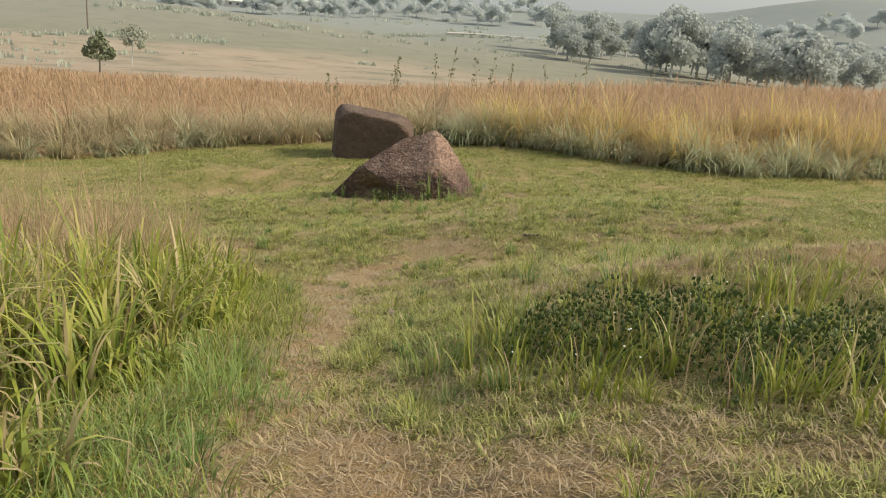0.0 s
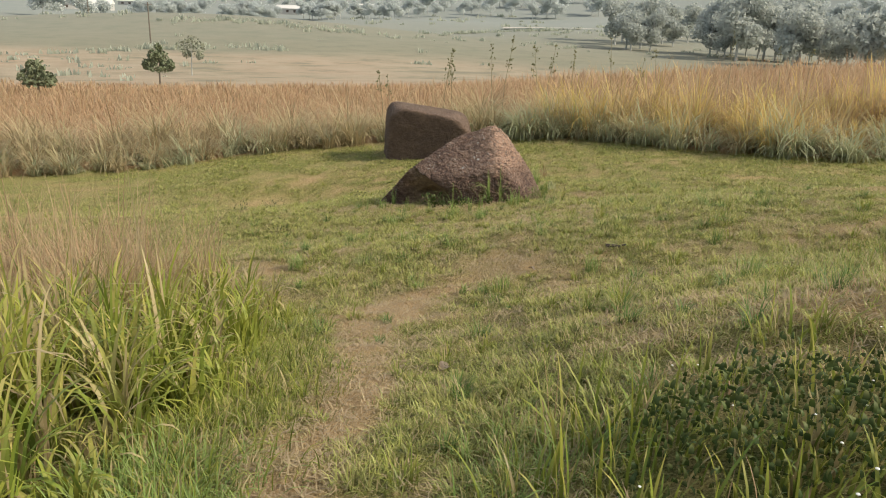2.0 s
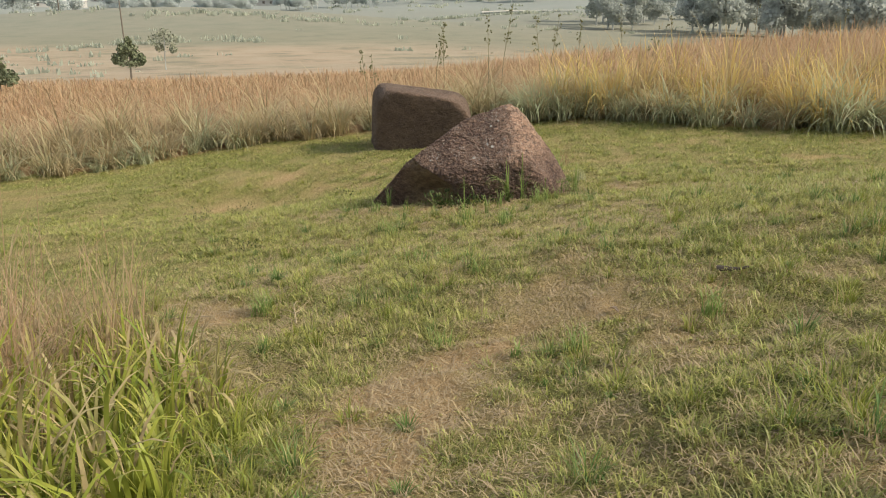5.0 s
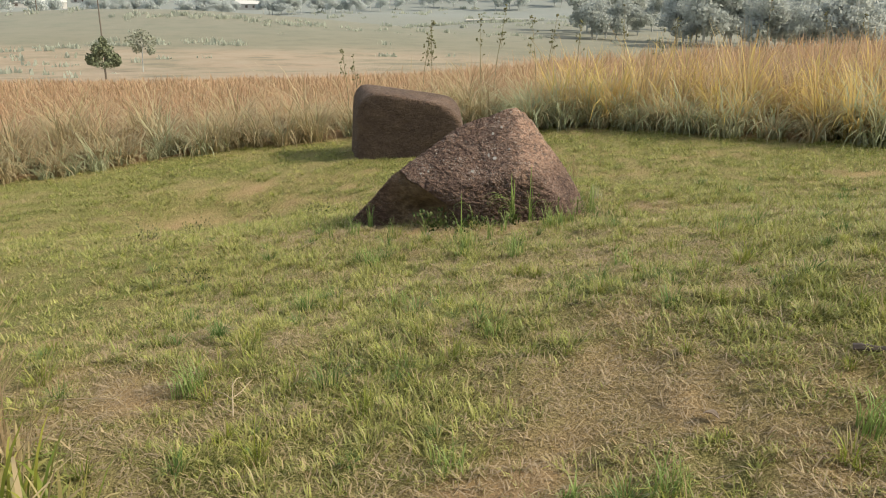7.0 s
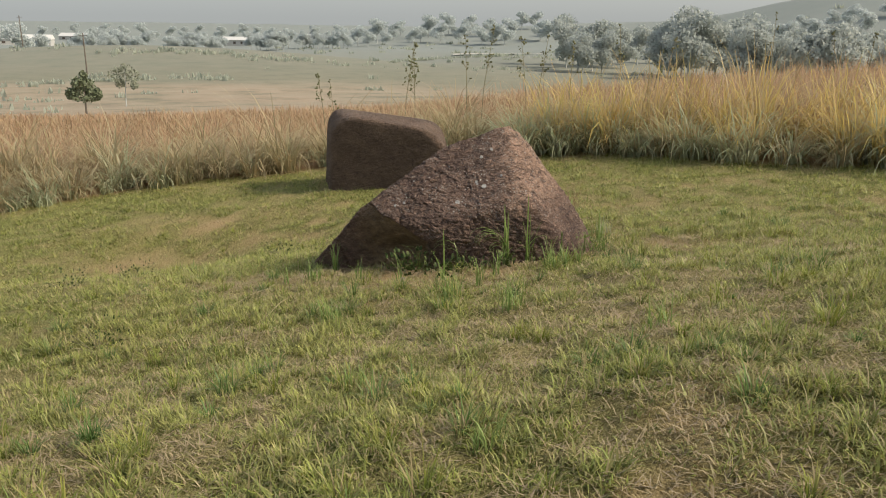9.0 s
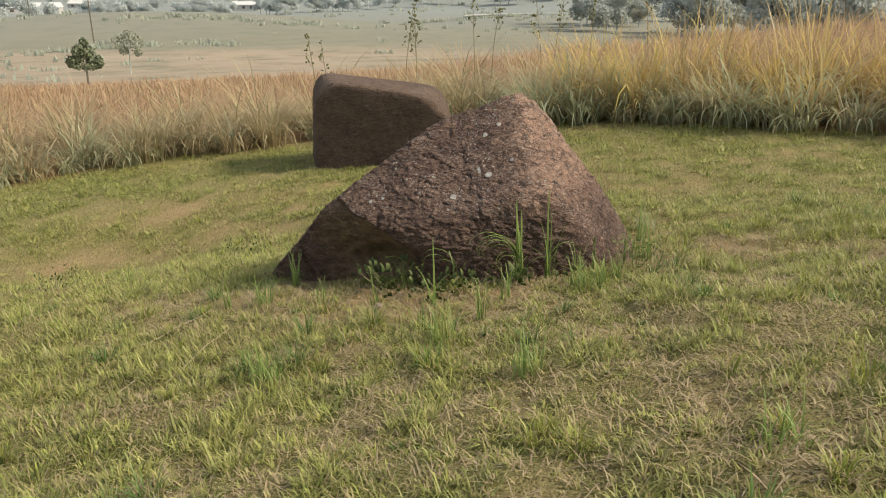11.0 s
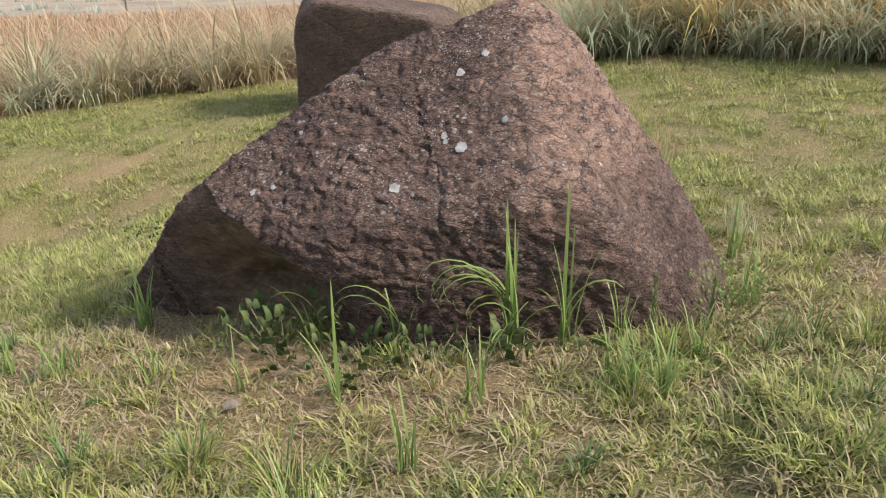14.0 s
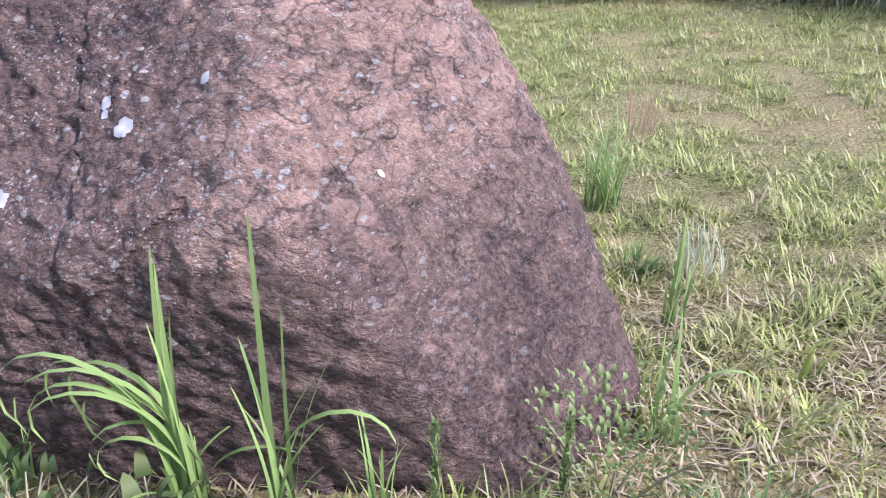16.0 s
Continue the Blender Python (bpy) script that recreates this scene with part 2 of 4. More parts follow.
def soil_material():
    """Turf, litter, earth and far fields on the one ground sheet."""
    m, nodes, links, bsdf = material("turf_and_soil")
    fine = noise_tex(nodes, links, 70, 6, 0.75)
    mid = noise_tex(nodes, links, 3.0, 5, 0.65)
    big = noise_tex(nodes, links, 0.035, 5, 0.6)
    # soil green is darker among tufts, with dark flecks painting shade between blades
    turf = mixed(nodes, links, attribute(nodes, "lush"), mixed(nodes, links, mid, (0.22, 0.18, 0.08), (0.36, 0.30, 0.13)), mixed(nodes, links, mid, (0.11, 0.13, 0.03), (0.23, 0.25, 0.065)))
    turf = mixed(nodes, links, ramp(nodes, links, fine, [(0.50, (0, 0, 0)), (0.66, (1, 1, 1))]), turf, (0.50, 0.44, 0.20))
    turf = mixed(nodes, links, ramp(nodes, links, fine, [(0.36, (1, 1, 1)), (0.48, (0, 0, 0))]), turf, (0.055, 0.055, 0.022))
    earth = mixed(nodes, links, ramp(nodes, links, fine, [(0.40, (0, 0, 0)), (0.62, (1, 1, 1))]), (0.18, 0.115, 0.068), (0.66, 0.49, 0.29))
    earth = mixed(nodes, links, mid, earth, (0.46, 0.31, 0.15))
    near = mixed(nodes, links, attribute(nodes, "worn"), turf, earth)
    field = mixed(nodes, links, big, (0.36, 0.22, 0.12), (0.30, 0.20, 0.11))
    c = mixed(nodes, links, attribute(nodes, "field"), near, field)
    pasture = mixed(nodes, links, ramp(nodes, links, big, [(0.38, (0, 0, 0)), (0.62, (1, 1, 1))]), (0.27, 0.235, 0.165), (0.36, 0.275, 0.195))
    rough_land = noise_tex(nodes, links, 0.11, 6, 0.7)
    pasture = mixed(nodes, links, ramp(nodes, links, rough_land, [(0.42, (0, 0, 0)), (0.62, (0.8, 0.8, 0.8))]), pasture, (0.38, 0.315, 0.235))
    pasture = mixed(nodes, links, ramp(nodes, links, rough_land, [(0.34, (0.8, 0.8, 0.8)), (0.46, (0, 0, 0))]), pasture, (0.20, 0.19, 0.14))
    green = mixed(nodes, links, rough_land, (0.165, 0.175, 0.125), (0.25, 0.245, 0.185))
    pasture = mixed(nodes, links, mixed(nodes, links, attribute(nodes, "green_slope"), (0, 0, 0), (0.8, 0.8, 0.8)), pasture, green)
    c = mixed(nodes, links, attribute(nodes, "valley"), c, pasture)
    # far land turns grey-green: haze painted into the ground's colour
    c = mixed(nodes, links, attribute(nodes, "haze_tint"), c, mixed(nodes, links, big, (0.225, 0.25, 0.23), (0.28, 0.29, 0.265)))
    links.new(c, bsdf.inputs["Base Color"])
    bsdf.inputs["Roughness"].default_value = 0.95
    bsdf.inputs["Specular IOR Level"].default_value = 0.1
    bump(nodes, links, bsdf, fine, 1.0, 0.04)
    return m


def rock_material(name, dark, mid, pale, lichen):
    m, nodes, links, bsdf = material(name)
    pos = nodes.new("ShaderNodeTexCoord").outputs["Object"]
    stretch = nodes.new("ShaderNodeMapping")
    stretch.inputs["Rotation"].default_value = (0.3, 0.5, 0.2)
    stretch.inputs["Scale"].default_value = (1.0, 1.0, 1.8)
    links.new(pos, stretch.inputs[0])
    v = stretch.outputs[0]
    big, mids, fine = noise_tex(nodes, links, 1.6, 6, 0.65, v), noise_tex(nodes, links, 9, 6, 0.7, v), noise_tex(nodes, links, 60, 4, 0.7, v)
    slant = nodes.new("ShaderNodeMapping")
    slant.inputs["Rotation"].default_value = (0.2, -0.9, 0.3)
    slant.inputs["Scale"].default_value = (0.9, 1.0, 1.35)
    links.new(pos, slant.inputs[0])
    grain = noise_tex(nodes, links, 21, 7, 0.72, slant.outputs[0])
    wavy = mixed(nodes, links, 0.05, v, noise_tex(nodes, links, 8, 3, 0.6, v), 'ADD')

    def creases(scale):
        """0 along thin winding cracks between flakes of the stone, 1 on the flakes."""
        away, most = nodes.new("ShaderNodeMath"), nodes.new("ShaderNodeMath")
        away.operation, most.operation = 'SUBTRACT', 'ABSOLUTE'
        links.new(noise_tex(nodes, links, scale, 4, 0.5, wavy), away.inputs[0])
        away.inputs[1].default_value = 0.5
        links.new(away.outputs[0], most.inputs[0])
        return ramp(nodes, links, most.outputs[0], [(0.0, (0, 0, 0)), (0.12, (1, 1, 1))])

    coarse, flake = creases(3.6), creases(8)
    stained = ramp(nodes, links, big, [(0.36, dark), (0.66, mid)])
    stained = mixed(nodes, links, ramp(nodes, links, mids, [(0.54, (0, 0, 0)), (0.70, (0.5, 0.5, 0.5))]), stained, pale)
    # tone for the bare face, pale enough to carry painted sunlight as well
    fresh = mixed(nodes, links, ramp(nodes, links, mids, [(0.34, (0, 0, 0)), (0.60, (1, 1, 1))]), mid, pale)
    c = mixed(nodes, links, attribute(nodes, "bare_lit_stone"), stained, fresh)
    c = mixed(nodes, links, ramp(nodes, links, grain, [(0.36, (0.65, 0.65, 0.65)), (0.44, (0, 0, 0))]), c, dark)
    c = mixed(nodes, links, ramp(nodes, links, grain, [(0.54, (0, 0, 0)), (0.68, (0.6, 0.6, 0.6))]), c, pale)
    c = mixed(nodes, links, ramp(nodes, links, mids, [(0.32, (0.75, 0.75, 0.75)), (0.44, (0, 0, 0))]), c, dark)
    # cracks darkened in the colour too, standing in for the shade inside them
    c = mixed(nodes, links, ramp(nodes, links, flake, [(0.0, (0.5, 0.5, 0.5)), (0.28, (0, 0, 0))]), c, (0.045, 0.030, 0.027))
    c = mixed(nodes, links, ramp(nodes, links, coarse, [(0.0, (0.8, 0.8, 0.8)), (0.16, (0, 0, 0))]), c, (0.035, 0.025, 0.023))
    c = mixed(nodes, links, 0.26, c, ramp(nodes, links, fine, [(0.40, (0.025, 0.017, 0.015)), (0.60, (0.42, 0.29, 0.235))]))
    c = mixed(nodes, links, mixed(nodes, links, attribute(nodes, "broken"), (0, 0, 0), (0.75, 0.75, 0.75)), c, ramp(nodes, links, mids, [(0.36, (0.20, 0.135, 0.08)), (0.62, (0.48, 0.34, 0.20))]))
    # crusts of lichen
    for scale, cut in ((18, 0.17), (38, 0.20), (64, 0.20)):
        cell = nodes.new("ShaderNodeTexVoronoi")
        cell.inputs["Scale"].default_value = scale
        warp = mixed(nodes, links, 0.03, v, noise_tex(nodes, links, 30, 2, 0.5, v), 'ADD')
        links.new(warp, cell.inputs["Vector"])
        dots = ramp(nodes, links, cell.outputs["Distance"], [(cut, (1, 1, 1)), (cut + 0.06, (0, 0, 0))])
        where = ramp(nodes, links, noise_tex(nodes, links, 2.3 + scale * 0.02, 3, 0.6, v), [(0.47, (0, 0, 0)), (0.59, (1, 1, 1))])
        keep = mixed(nodes, links, 1.0, dots, where, 'MULTIPLY')
        keep = mixed(nodes, links, 1.0, keep, attribute(nodes, "crust"), 'MULTIPLY')
        c = mixed(nodes, links, keep, c, lichen)
    links.new(c, bsdf.inputs["Base Color"])
    bsdf.inputs["Roughness"].default_value = 0.85
    bsdf.inputs["Specular IOR Level"].default_value = 0.25
    heights = None
    for source, weight in ((coarse, 0.3), (flake, 0.15), (mids, 1.2), (grain, 1.6), (fine, 0.7)):
        h = nodes.new("ShaderNodeMath")
        h.operation = 'MULTIPLY_ADD'
        links.new(source, h.inputs[0])
        h.inputs[1].default_value = weight
        if heights:
            links.new(heights, h.inputs[2])
        else:
            h.inputs[2].default_value = 0.0
        heights = h.outputs[0]
    bump(nodes, links, bsdf, heights, 1.0, 0.055)
    return m


def plain_material(name, a, b, scale=3.0, rough=0.8, metal=0.0):
    m, nodes, links, bsdf = material(name)
    links.new(mixed(nodes, links, noise_tex(nodes, links, scale, 5), a, b), bsdf.inputs["Base Color"])
    bsdf.inputs["Roughness"].default_value, bsdf.inputs["Metallic"].default_value = rough, metal
    return m


def far_foliage(name, a, b, scale):
    """Thin leaves that let much of the light through."""
    m = plain_material(name, a, b, scale)
    nodes, links = m.node_tree.nodes, m.node_tree.links
    nodes["Principled BSDF"].inputs["Specular IOR Level"].default_value = 0.0
    thin, mix = nodes.new("ShaderNodeBsdfTranslucent"), nodes.new("ShaderNodeMixShader")
    thin.inputs[0].default_value = (*b, 1)
    mix.inputs[0].default_value = 0.5
    links.new(nodes["Principled BSDF"].outputs[0], mix.inputs[1])
    links.new(thin.outputs[0], mix.inputs[2])
    links.new(mix.outputs[0], nodes["Material Output"].inputs[0])
    return m


ROCK_A = rock_material("weathered_boulder", (0.095, 0.060, 0.048), (0.25, 0.158, 0.118), (0.70, 0.45, 0.315), (0.55, 0.52, 0.47))
ROCK_B = rock_material("brown_boulder", (0.13, 0.088, 0.062), (0.25, 0.17, 0.118), (0.36, 0.25, 0.175), (0.42, 0.38, 0.33))
SOIL = soil_material()
BARK = plain_material("bark", (0.10, 0.08, 0.06), (0.18, 0.15, 0.12))
PINE_GREEN = plain_material("pine_foliage", (0.12, 0.145, 0.08), (0.175, 0.20, 0.11), 1.2)
GUM_GREEN = plain_material("pale_foliage", (0.22, 0.24, 0.17), (0.28, 0.29, 0.21), 1.0)
# far leaves and bark: haze painted into the base colours as grey paleness
HAZED_WOOD = far_foliage("hazed_foliage", (0.46, 0.485, 0.455), (0.49, 0.515, 0.48), 0.12)
HAZIEST_WOOD = far_foliage("haziest_foliage", (0.56, 0.59, 0.575), (0.60, 0.63, 0.61), 0.08)
HAZED_BARK = plain_material("hazed_bark", (0.40, 0.41, 0.39), (0.46, 0.46, 0.43))
DIRT = plain_material("dirt_track", (0.46, 0.42, 0.36), (0.52, 0.47, 0.40), 0.2)
ROOF = plain_material("pale_roof", (0.62, 0.60, 0.57), (0.70, 0.68, 0.64), 0.3, 0.6)
PLASTER = plain_material("house_wall", (0.42, 0.41, 0.38), (0.48, 0.46, 0.43), 0.3)


# ---------------------------------------------------------------- mesh helpers
def mesh_of(name, verts, faces_loops, starts, mat, attrs=(), smooth=False):
    """A mesh from flat arrays: vertex places, the corners of all faces, and where each face starts."""
    me = bpy.data.meshes.new(name)
    me.vertices.add(len(verts))
    me.vertices.foreach_set("co", np.asarray(verts, np.float32).ravel())
    me.loops.add(len(faces_loops))
    me.loops.foreach_set("vertex_index", np.asarray(faces_loops, np.int32))
    me.polygons.add(len(starts))
    me.polygons.foreach_set("loop_start", np.asarray(starts, np.int32))
    if smooth:
        me.polygons.foreach_set("use_smooth", np.ones(len(starts), bool))
    for key, values in attrs:
        me.attributes.new(key, 'FLOAT', 'POINT').data.foreach_set("value", np.asarray(values, np.float32))
    me.update(calc_edges=True)
    me.materials.append(mat)
    return me


def blades(roots, height, width, heading, bend, segs, dry=None, curl=1.4):
    """Arrays of tapering, bending grass leaves; one row of each input is one leaf."""
    n = len(roots)
    dry = np.zeros(n) if dry is None else dry
    side = np.stack([-np.sin(heading), np.cos(heading), np.zeros(n)], 1)
    ahead = np.stack([np.cos(heading), np.sin(heading), np.zeros(n)], 1)
    rows, along = [], []
    out, up = np.zeros(n), np.zeros(n)
    for k in range(segs + 1):
        f = k / segs
        if k:
            ang = bend * ((k - 0.5) / segs) ** curl
            out, up = out + height / segs * np.sin(ang), up + height / segs * np.cos(ang)
        p = roots + ahead * out[:, None] + np.array([0, 0, 1.0]) * up[:, None]
        if k < segs:
            w = (width * (1 - 0.75 * f ** 1.6) * 0.5)[:, None]
            rows += [p - side * w, p + side * w]
            along += [np.full(n, f)] * 2
        else:
            rows.append(p)
            along.append(np.full(n, 1.0))
    per = 2 * segs + 1
    verts = np.stack(rows, 1).reshape(-1, 3)
    loops, sizes = [], []
    for k in range(segs - 1):
        loops += [2 * k, 2 * k + 1, 2 * k + 3, 2 * k + 2]
        sizes.append(4)
    loops += [2 * segs - 2, 2 * segs - 1, 2 * segs]
    sizes.append(3)
    pattern = np.array(loops)
    all_loops = (pattern[None, :] + per * np.arange(n)[:, None]).ravel()
    first = np.concatenate([[0], np.cumsum(sizes)[:-1]])
    starts = (first[None, :] + len(pattern) * np.arange(n)[:, None]).ravel()
    return verts, all_loops, starts, [("along", np.stack(along, 1).ravel()), ("dry", np.repeat(dry, per))]


def grass(name, label, category, mat, *leaf, kind="stuff", group=""):
    v, l, s, a = blades(*leaf)
    return tagged(new(name, mesh_of(name, v, l, s, mat, a)), label, category, group, kind)


def part(name, bm, mat, parent, label=""):
    me = bpy.data.meshes.new(name)
    bm.to_mesh(me)
    bm.free()
    me.materials.append(mat)
    ob = new(name, me)
    ob.parent = parent
    return tagged(ob, label)


def tube(bm, points, radii, sides=7):
    """A tapered tube through points."""
    rings = []
    for i, p in enumerate(points):
        a, b = Vector(points[max(0, i - 1)]), Vector(points[min(len(points) - 1, i + 1)])
        q = (b - a).to_track_quat('Z', 'Y')
        rings.append([bm.verts.new(Vector(p) + q @ Vector((radii[i] * math.cos(t), radii[i] * math.sin(t), 0)))
                      for t in (2 * math.pi * k / sides for k in range(sides))])
    for r, s in zip(rings, rings[1:]):
        for k in range(sides):
            bm.faces.new((r[k], r[(k + 1) % sides], s[(k + 1) % sides], s[k]))
    bm.faces.new(rings[-1])
    bm.faces.new(rings[0][::-1])


def scatter(count, x0, x1, y0, y1):
    return rng.uniform(x0, x1, count), rng.uniform(y0, y1, count)


def on_ground(x, y, sink=0.01):
    return np.stack([x, y, ground_z(x, y) - sink], 1)


# ---------------------------------------------------------------- the ground, one sheet to the horizon
def spread(lo, hi, step, limit_lo, limit_hi, growth=1.13):
    mid = list(np.arange(lo, hi + 1e-6, step))
    up, down = [mid[-1]], [mid[0]]
    s = step
    while up[-1] < limit_hi:
        s *= growth
        up.append(up[-1] + s)
    s = step
    while down[-1] > limit_lo:
        s *= growth
        down.append(down[-1] - s)
    return np.array(down[:0:-1] + mid + up[1:])


def build_ground():
    xs, ys = spread(-4.6, 5.6, 0.1, -4500, 4500, 1.08), spread(1, 19, 0.1, -900, 4800, 1.06)
    x, y = np.meshgrid(xs, ys)
    x, y = x.ravel(), y.ravel()
    v = np.stack([x, y, ground_z(x, y)], 1)
    nx, ny = len(xs), len(ys)
    i = (np.arange(ny - 1)[:, None] * nx + np.arange(nx - 1)[None, :]).ravel()
    loops = np.stack([i, i + 1, i + 1 + nx, i + nx], 1).ravel()
    r = np.hypot(x, y)
    tall = np.clip((y - edge_y(x)) / 0.4, 0, 1)
    valley = np.clip((y - 88 - 14 * (wave(x, y, 30, 6) - 0.5)) / 10, 0, 1) + np.clip((-y - 30) / 20, 0, 1)
    # share of painted haze, growing with distance
    haze_tint = np.clip((r - 230) / 420, 0, 1)
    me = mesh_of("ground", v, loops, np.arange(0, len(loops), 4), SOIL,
                 [("worn", worn(x, y)), ("lush", lush(x, y)), ("field", tall), ("valley", np.clip(valley, 0, 1)), ("haze_tint", haze_tint), ("green_slope", np.clip((y - 165 - 60 * (wave(x, y, 55, 8) - 0.5)) / 35, 0, 1))], True)
    return tagged(new("ground", me), "sloping grassy hillside with worn earth patches and far fields", "ground", kind="structure")


build_ground()


# ---------------------------------------------------------------- the boulders
def boulder(name, centre, planes, sharp, mat, label, rough, level, bare_lit=None, crust=None, carve=None):
    """A rounded stone bounded by flat sides (outward normal, distance), weathered with hollows and strata."""
    bm = bmesh.new()
    bmesh.ops.create_icosphere(bm, subdivisions=level, radius=1)
    d = np.array([v.co[:] for v in bm.verts])
    bm_faces = np.array([[v.index for v in f.verts] for f in bm.faces])
    bm.free()
    total = 0
    for normal, dist in planes:
        n = np.array(normal, float)
        n /= np.linalg.norm(n)
        total = total + np.maximum(d @ n, 0) ** sharp / dist ** sharp
    r = total ** (-1 / sharp)
    p = d * r[:, None]
    lump = 0.06 * (wave3(p, 0.6, 1) - 0.5) + 0.014 * (wave3(p, 0.22, 2) - 0.5)
    tilt = p @ np.array([[0.80, 0.35, 0.1], [-0.45, 0.9, 0.2], [0.3, -0.2, 1.25]])
    ridged = 1 - np.abs(2 * wave3(tilt, 0.13, 3) - 1)
    fine = 0.014 * (ridged - 0.6) + 0.011 * (np.abs(2 * wave3(tilt, 0.085, 4) - 1) - 0.4) + 0.017 * (np.abs(2 * wave3(tilt, 0.045, 5) - 1) - 0.4) + 0.010 * (wave3(p, 0.022, 8) - 0.5)
    pits = -0.012 * np.clip(wave3(p, 0.05, 6) - 0.62, 0, 1) / 0.38
    p = p + d * (rough * (lump + fine + pits))[:, None]
    if carve:
        p = carve(p)
    attrs = [("bare_lit_stone", bare_lit(p) if bare_lit else np.zeros(len(p))), ("broken", scar(p) if carve else np.zeros(len(p))), ("crust", crust(p) if crust else np.ones(len(p)))]
    me = mesh_of(name, p, bm_faces.ravel(), np.arange(0, 3 * len(bm_faces), 3), mat, attrs, True)
    ob = tagged(new(name, me), label, "boulder", "boulders in the clearing")
    ob.location = centre
    return ob


C1 = (-0.25, 17.95, -2.65)
sides_1 = [
    ((-0.23, -0.65, 0.72), 0.607),
    ((0.66, -0.39, 0.64), 0.978),
    ((-0.07, -1.00, 0.07), 0.786),
    ((-0.63, 0.32, 0.71), 0.683),
    ((0.78, 0.04, 0.62), 1.080),
    ((-0.25, 0.73, 0.64), 0.574),
    ((-0.99, 0.08, 0.12), 1.777),
    ((-0.44, -0.88, -0.16), 0.879),
    ((-0.00, 1.00, 0.10), 1.030),
    ((0.93, 0.28, 0.22), 1.252),
    ((0.00, 0.00, -1.00), 0.720),
    ((0.11, -0.10, 0.99), 1.224),]


def scar(p):
    """1 on the broken face under the overhang at the low end of the stone."""
    rim = 0.10 - 0.52 * (p[:, 0] + 0.95) + 0.05 * (wave3(p, 0.12, 21) - 0.5)
    return np.clip((rim - p[:, 2]) / 0.025, 0, 1) * np.clip((p[:, 0] + 1.30) / 0.30, 0, 1) * np.clip((-0.38 - p[:, 0]) / 0.06, 0, 1) * (p[:, 1] < 0)


def undercut(p):
    """The broken face and the hollow under the front, and the winding crack beside the crest."""
    p = p.copy()
    hollow = np.exp(-((p[:, 0] + 0.66) / 0.26) ** 2 - ((p[:, 2] + 0.36) / 0.15) ** 2) * (p[:, 1] < 0)
    line = np.interp(p[:, 2], [-0.15, 0.0, 0.12, 0.25, 0.36, 0.50, 0.66, 0.8], [0.34, 0.25, 0.14, 0.15, 0.06, 0.02, -0.03, 0.06]) + 0.05 * (wave3(p, 0.09, 22) - 0.5)
    off = p[:, 0] - line
    span = np.clip((p[:, 2] + 0.15) / 0.15, 0, 1) * np.clip((0.75 - p[:, 2]) / 0.2, 0, 1) * (p[:, 1] < 0)
    step = span * (np.exp(-np.abs(off) / 0.16) * (off < 0) * 0.010 + 0.004 * np.exp(-(off / 0.012) ** 2))
    second = 0.35 + 0.9 * (p[:, 2] - 0.25) + 0.06 * (wave3(p, 0.1, 23) - 0.5)
    off = p[:, 0] - second
    step = step + np.clip((p[:, 2] - 0.05) / 0.1, 0, 1) * np.clip((0.42 - p[:, 2]) / 0.1, 0, 1) * (p[:, 1] < 0) * np.exp(-np.abs(off) / 0.10) * (off > 0) * 0.022
    p[:, 1] += 0.085 * scar(p) + 0.22 * hollow + step
    p[:, 1] += 0.03 * np.clip((-0.10 - p[:, 2]) / 0.30, 0, 1) * (p[:, 1] < -0.2)
    return p


FRONT = boulder("boulder", C1, sides_1, 32, ROCK_A,
        "large pyramid-shaped brown boulder with pale lichen crusts, lying in the grass", 1.0, 8,
        # paler on the sunlit upper right: bare pinkish stone plus painted-in light
        bare_lit=lambda p: np.clip((p[:, 0] - 0.38 + 0.35 * (p[:, 2] - 0.4)) / 0.30 + 1.3 * (wave3(p, 0.35, 9) - 0.5), 0, 1) * np.clip((p[:, 2] - 0.10) / 0.22 + 1.1 * (wave3(p, 0.28, 10) - 0.5), 0, 1),
        crust=lambda p: np.clip(0.35 + 0.9 * (p[:, 2] + 0.2) - 0.25 * np.clip(p[:, 0] - 0.3, 0, 1), 0, 0.9), carve=undercut)

C2 = (-1.45, 25.1, -2.95)
sides_2 = [
    ((-0.98, -0.20, 0.03), 1.27), ((-0.25, -0.97, -0.06), 0.587), ((0.11, 0.02, 0.99), 0.50), ((0.59, -0.04, 0.81), 0.79), ((0.98, 0, 0.20), 1.1),
    ((0.07, 0.99, 0.08), 1.08), ((0, 0, -1), 1.35), ((-0.65, -0.19, 0.74), 1.09)]
boulder("boulder", C2, sides_2, 14, ROCK_B,
        "upright blunt brown boulder with a flat top, beside the tall grass", 0.7, 6, crust=lambda p: np.clip((p[:, 2] - 0.3) / 0.5, 0, 0.8))


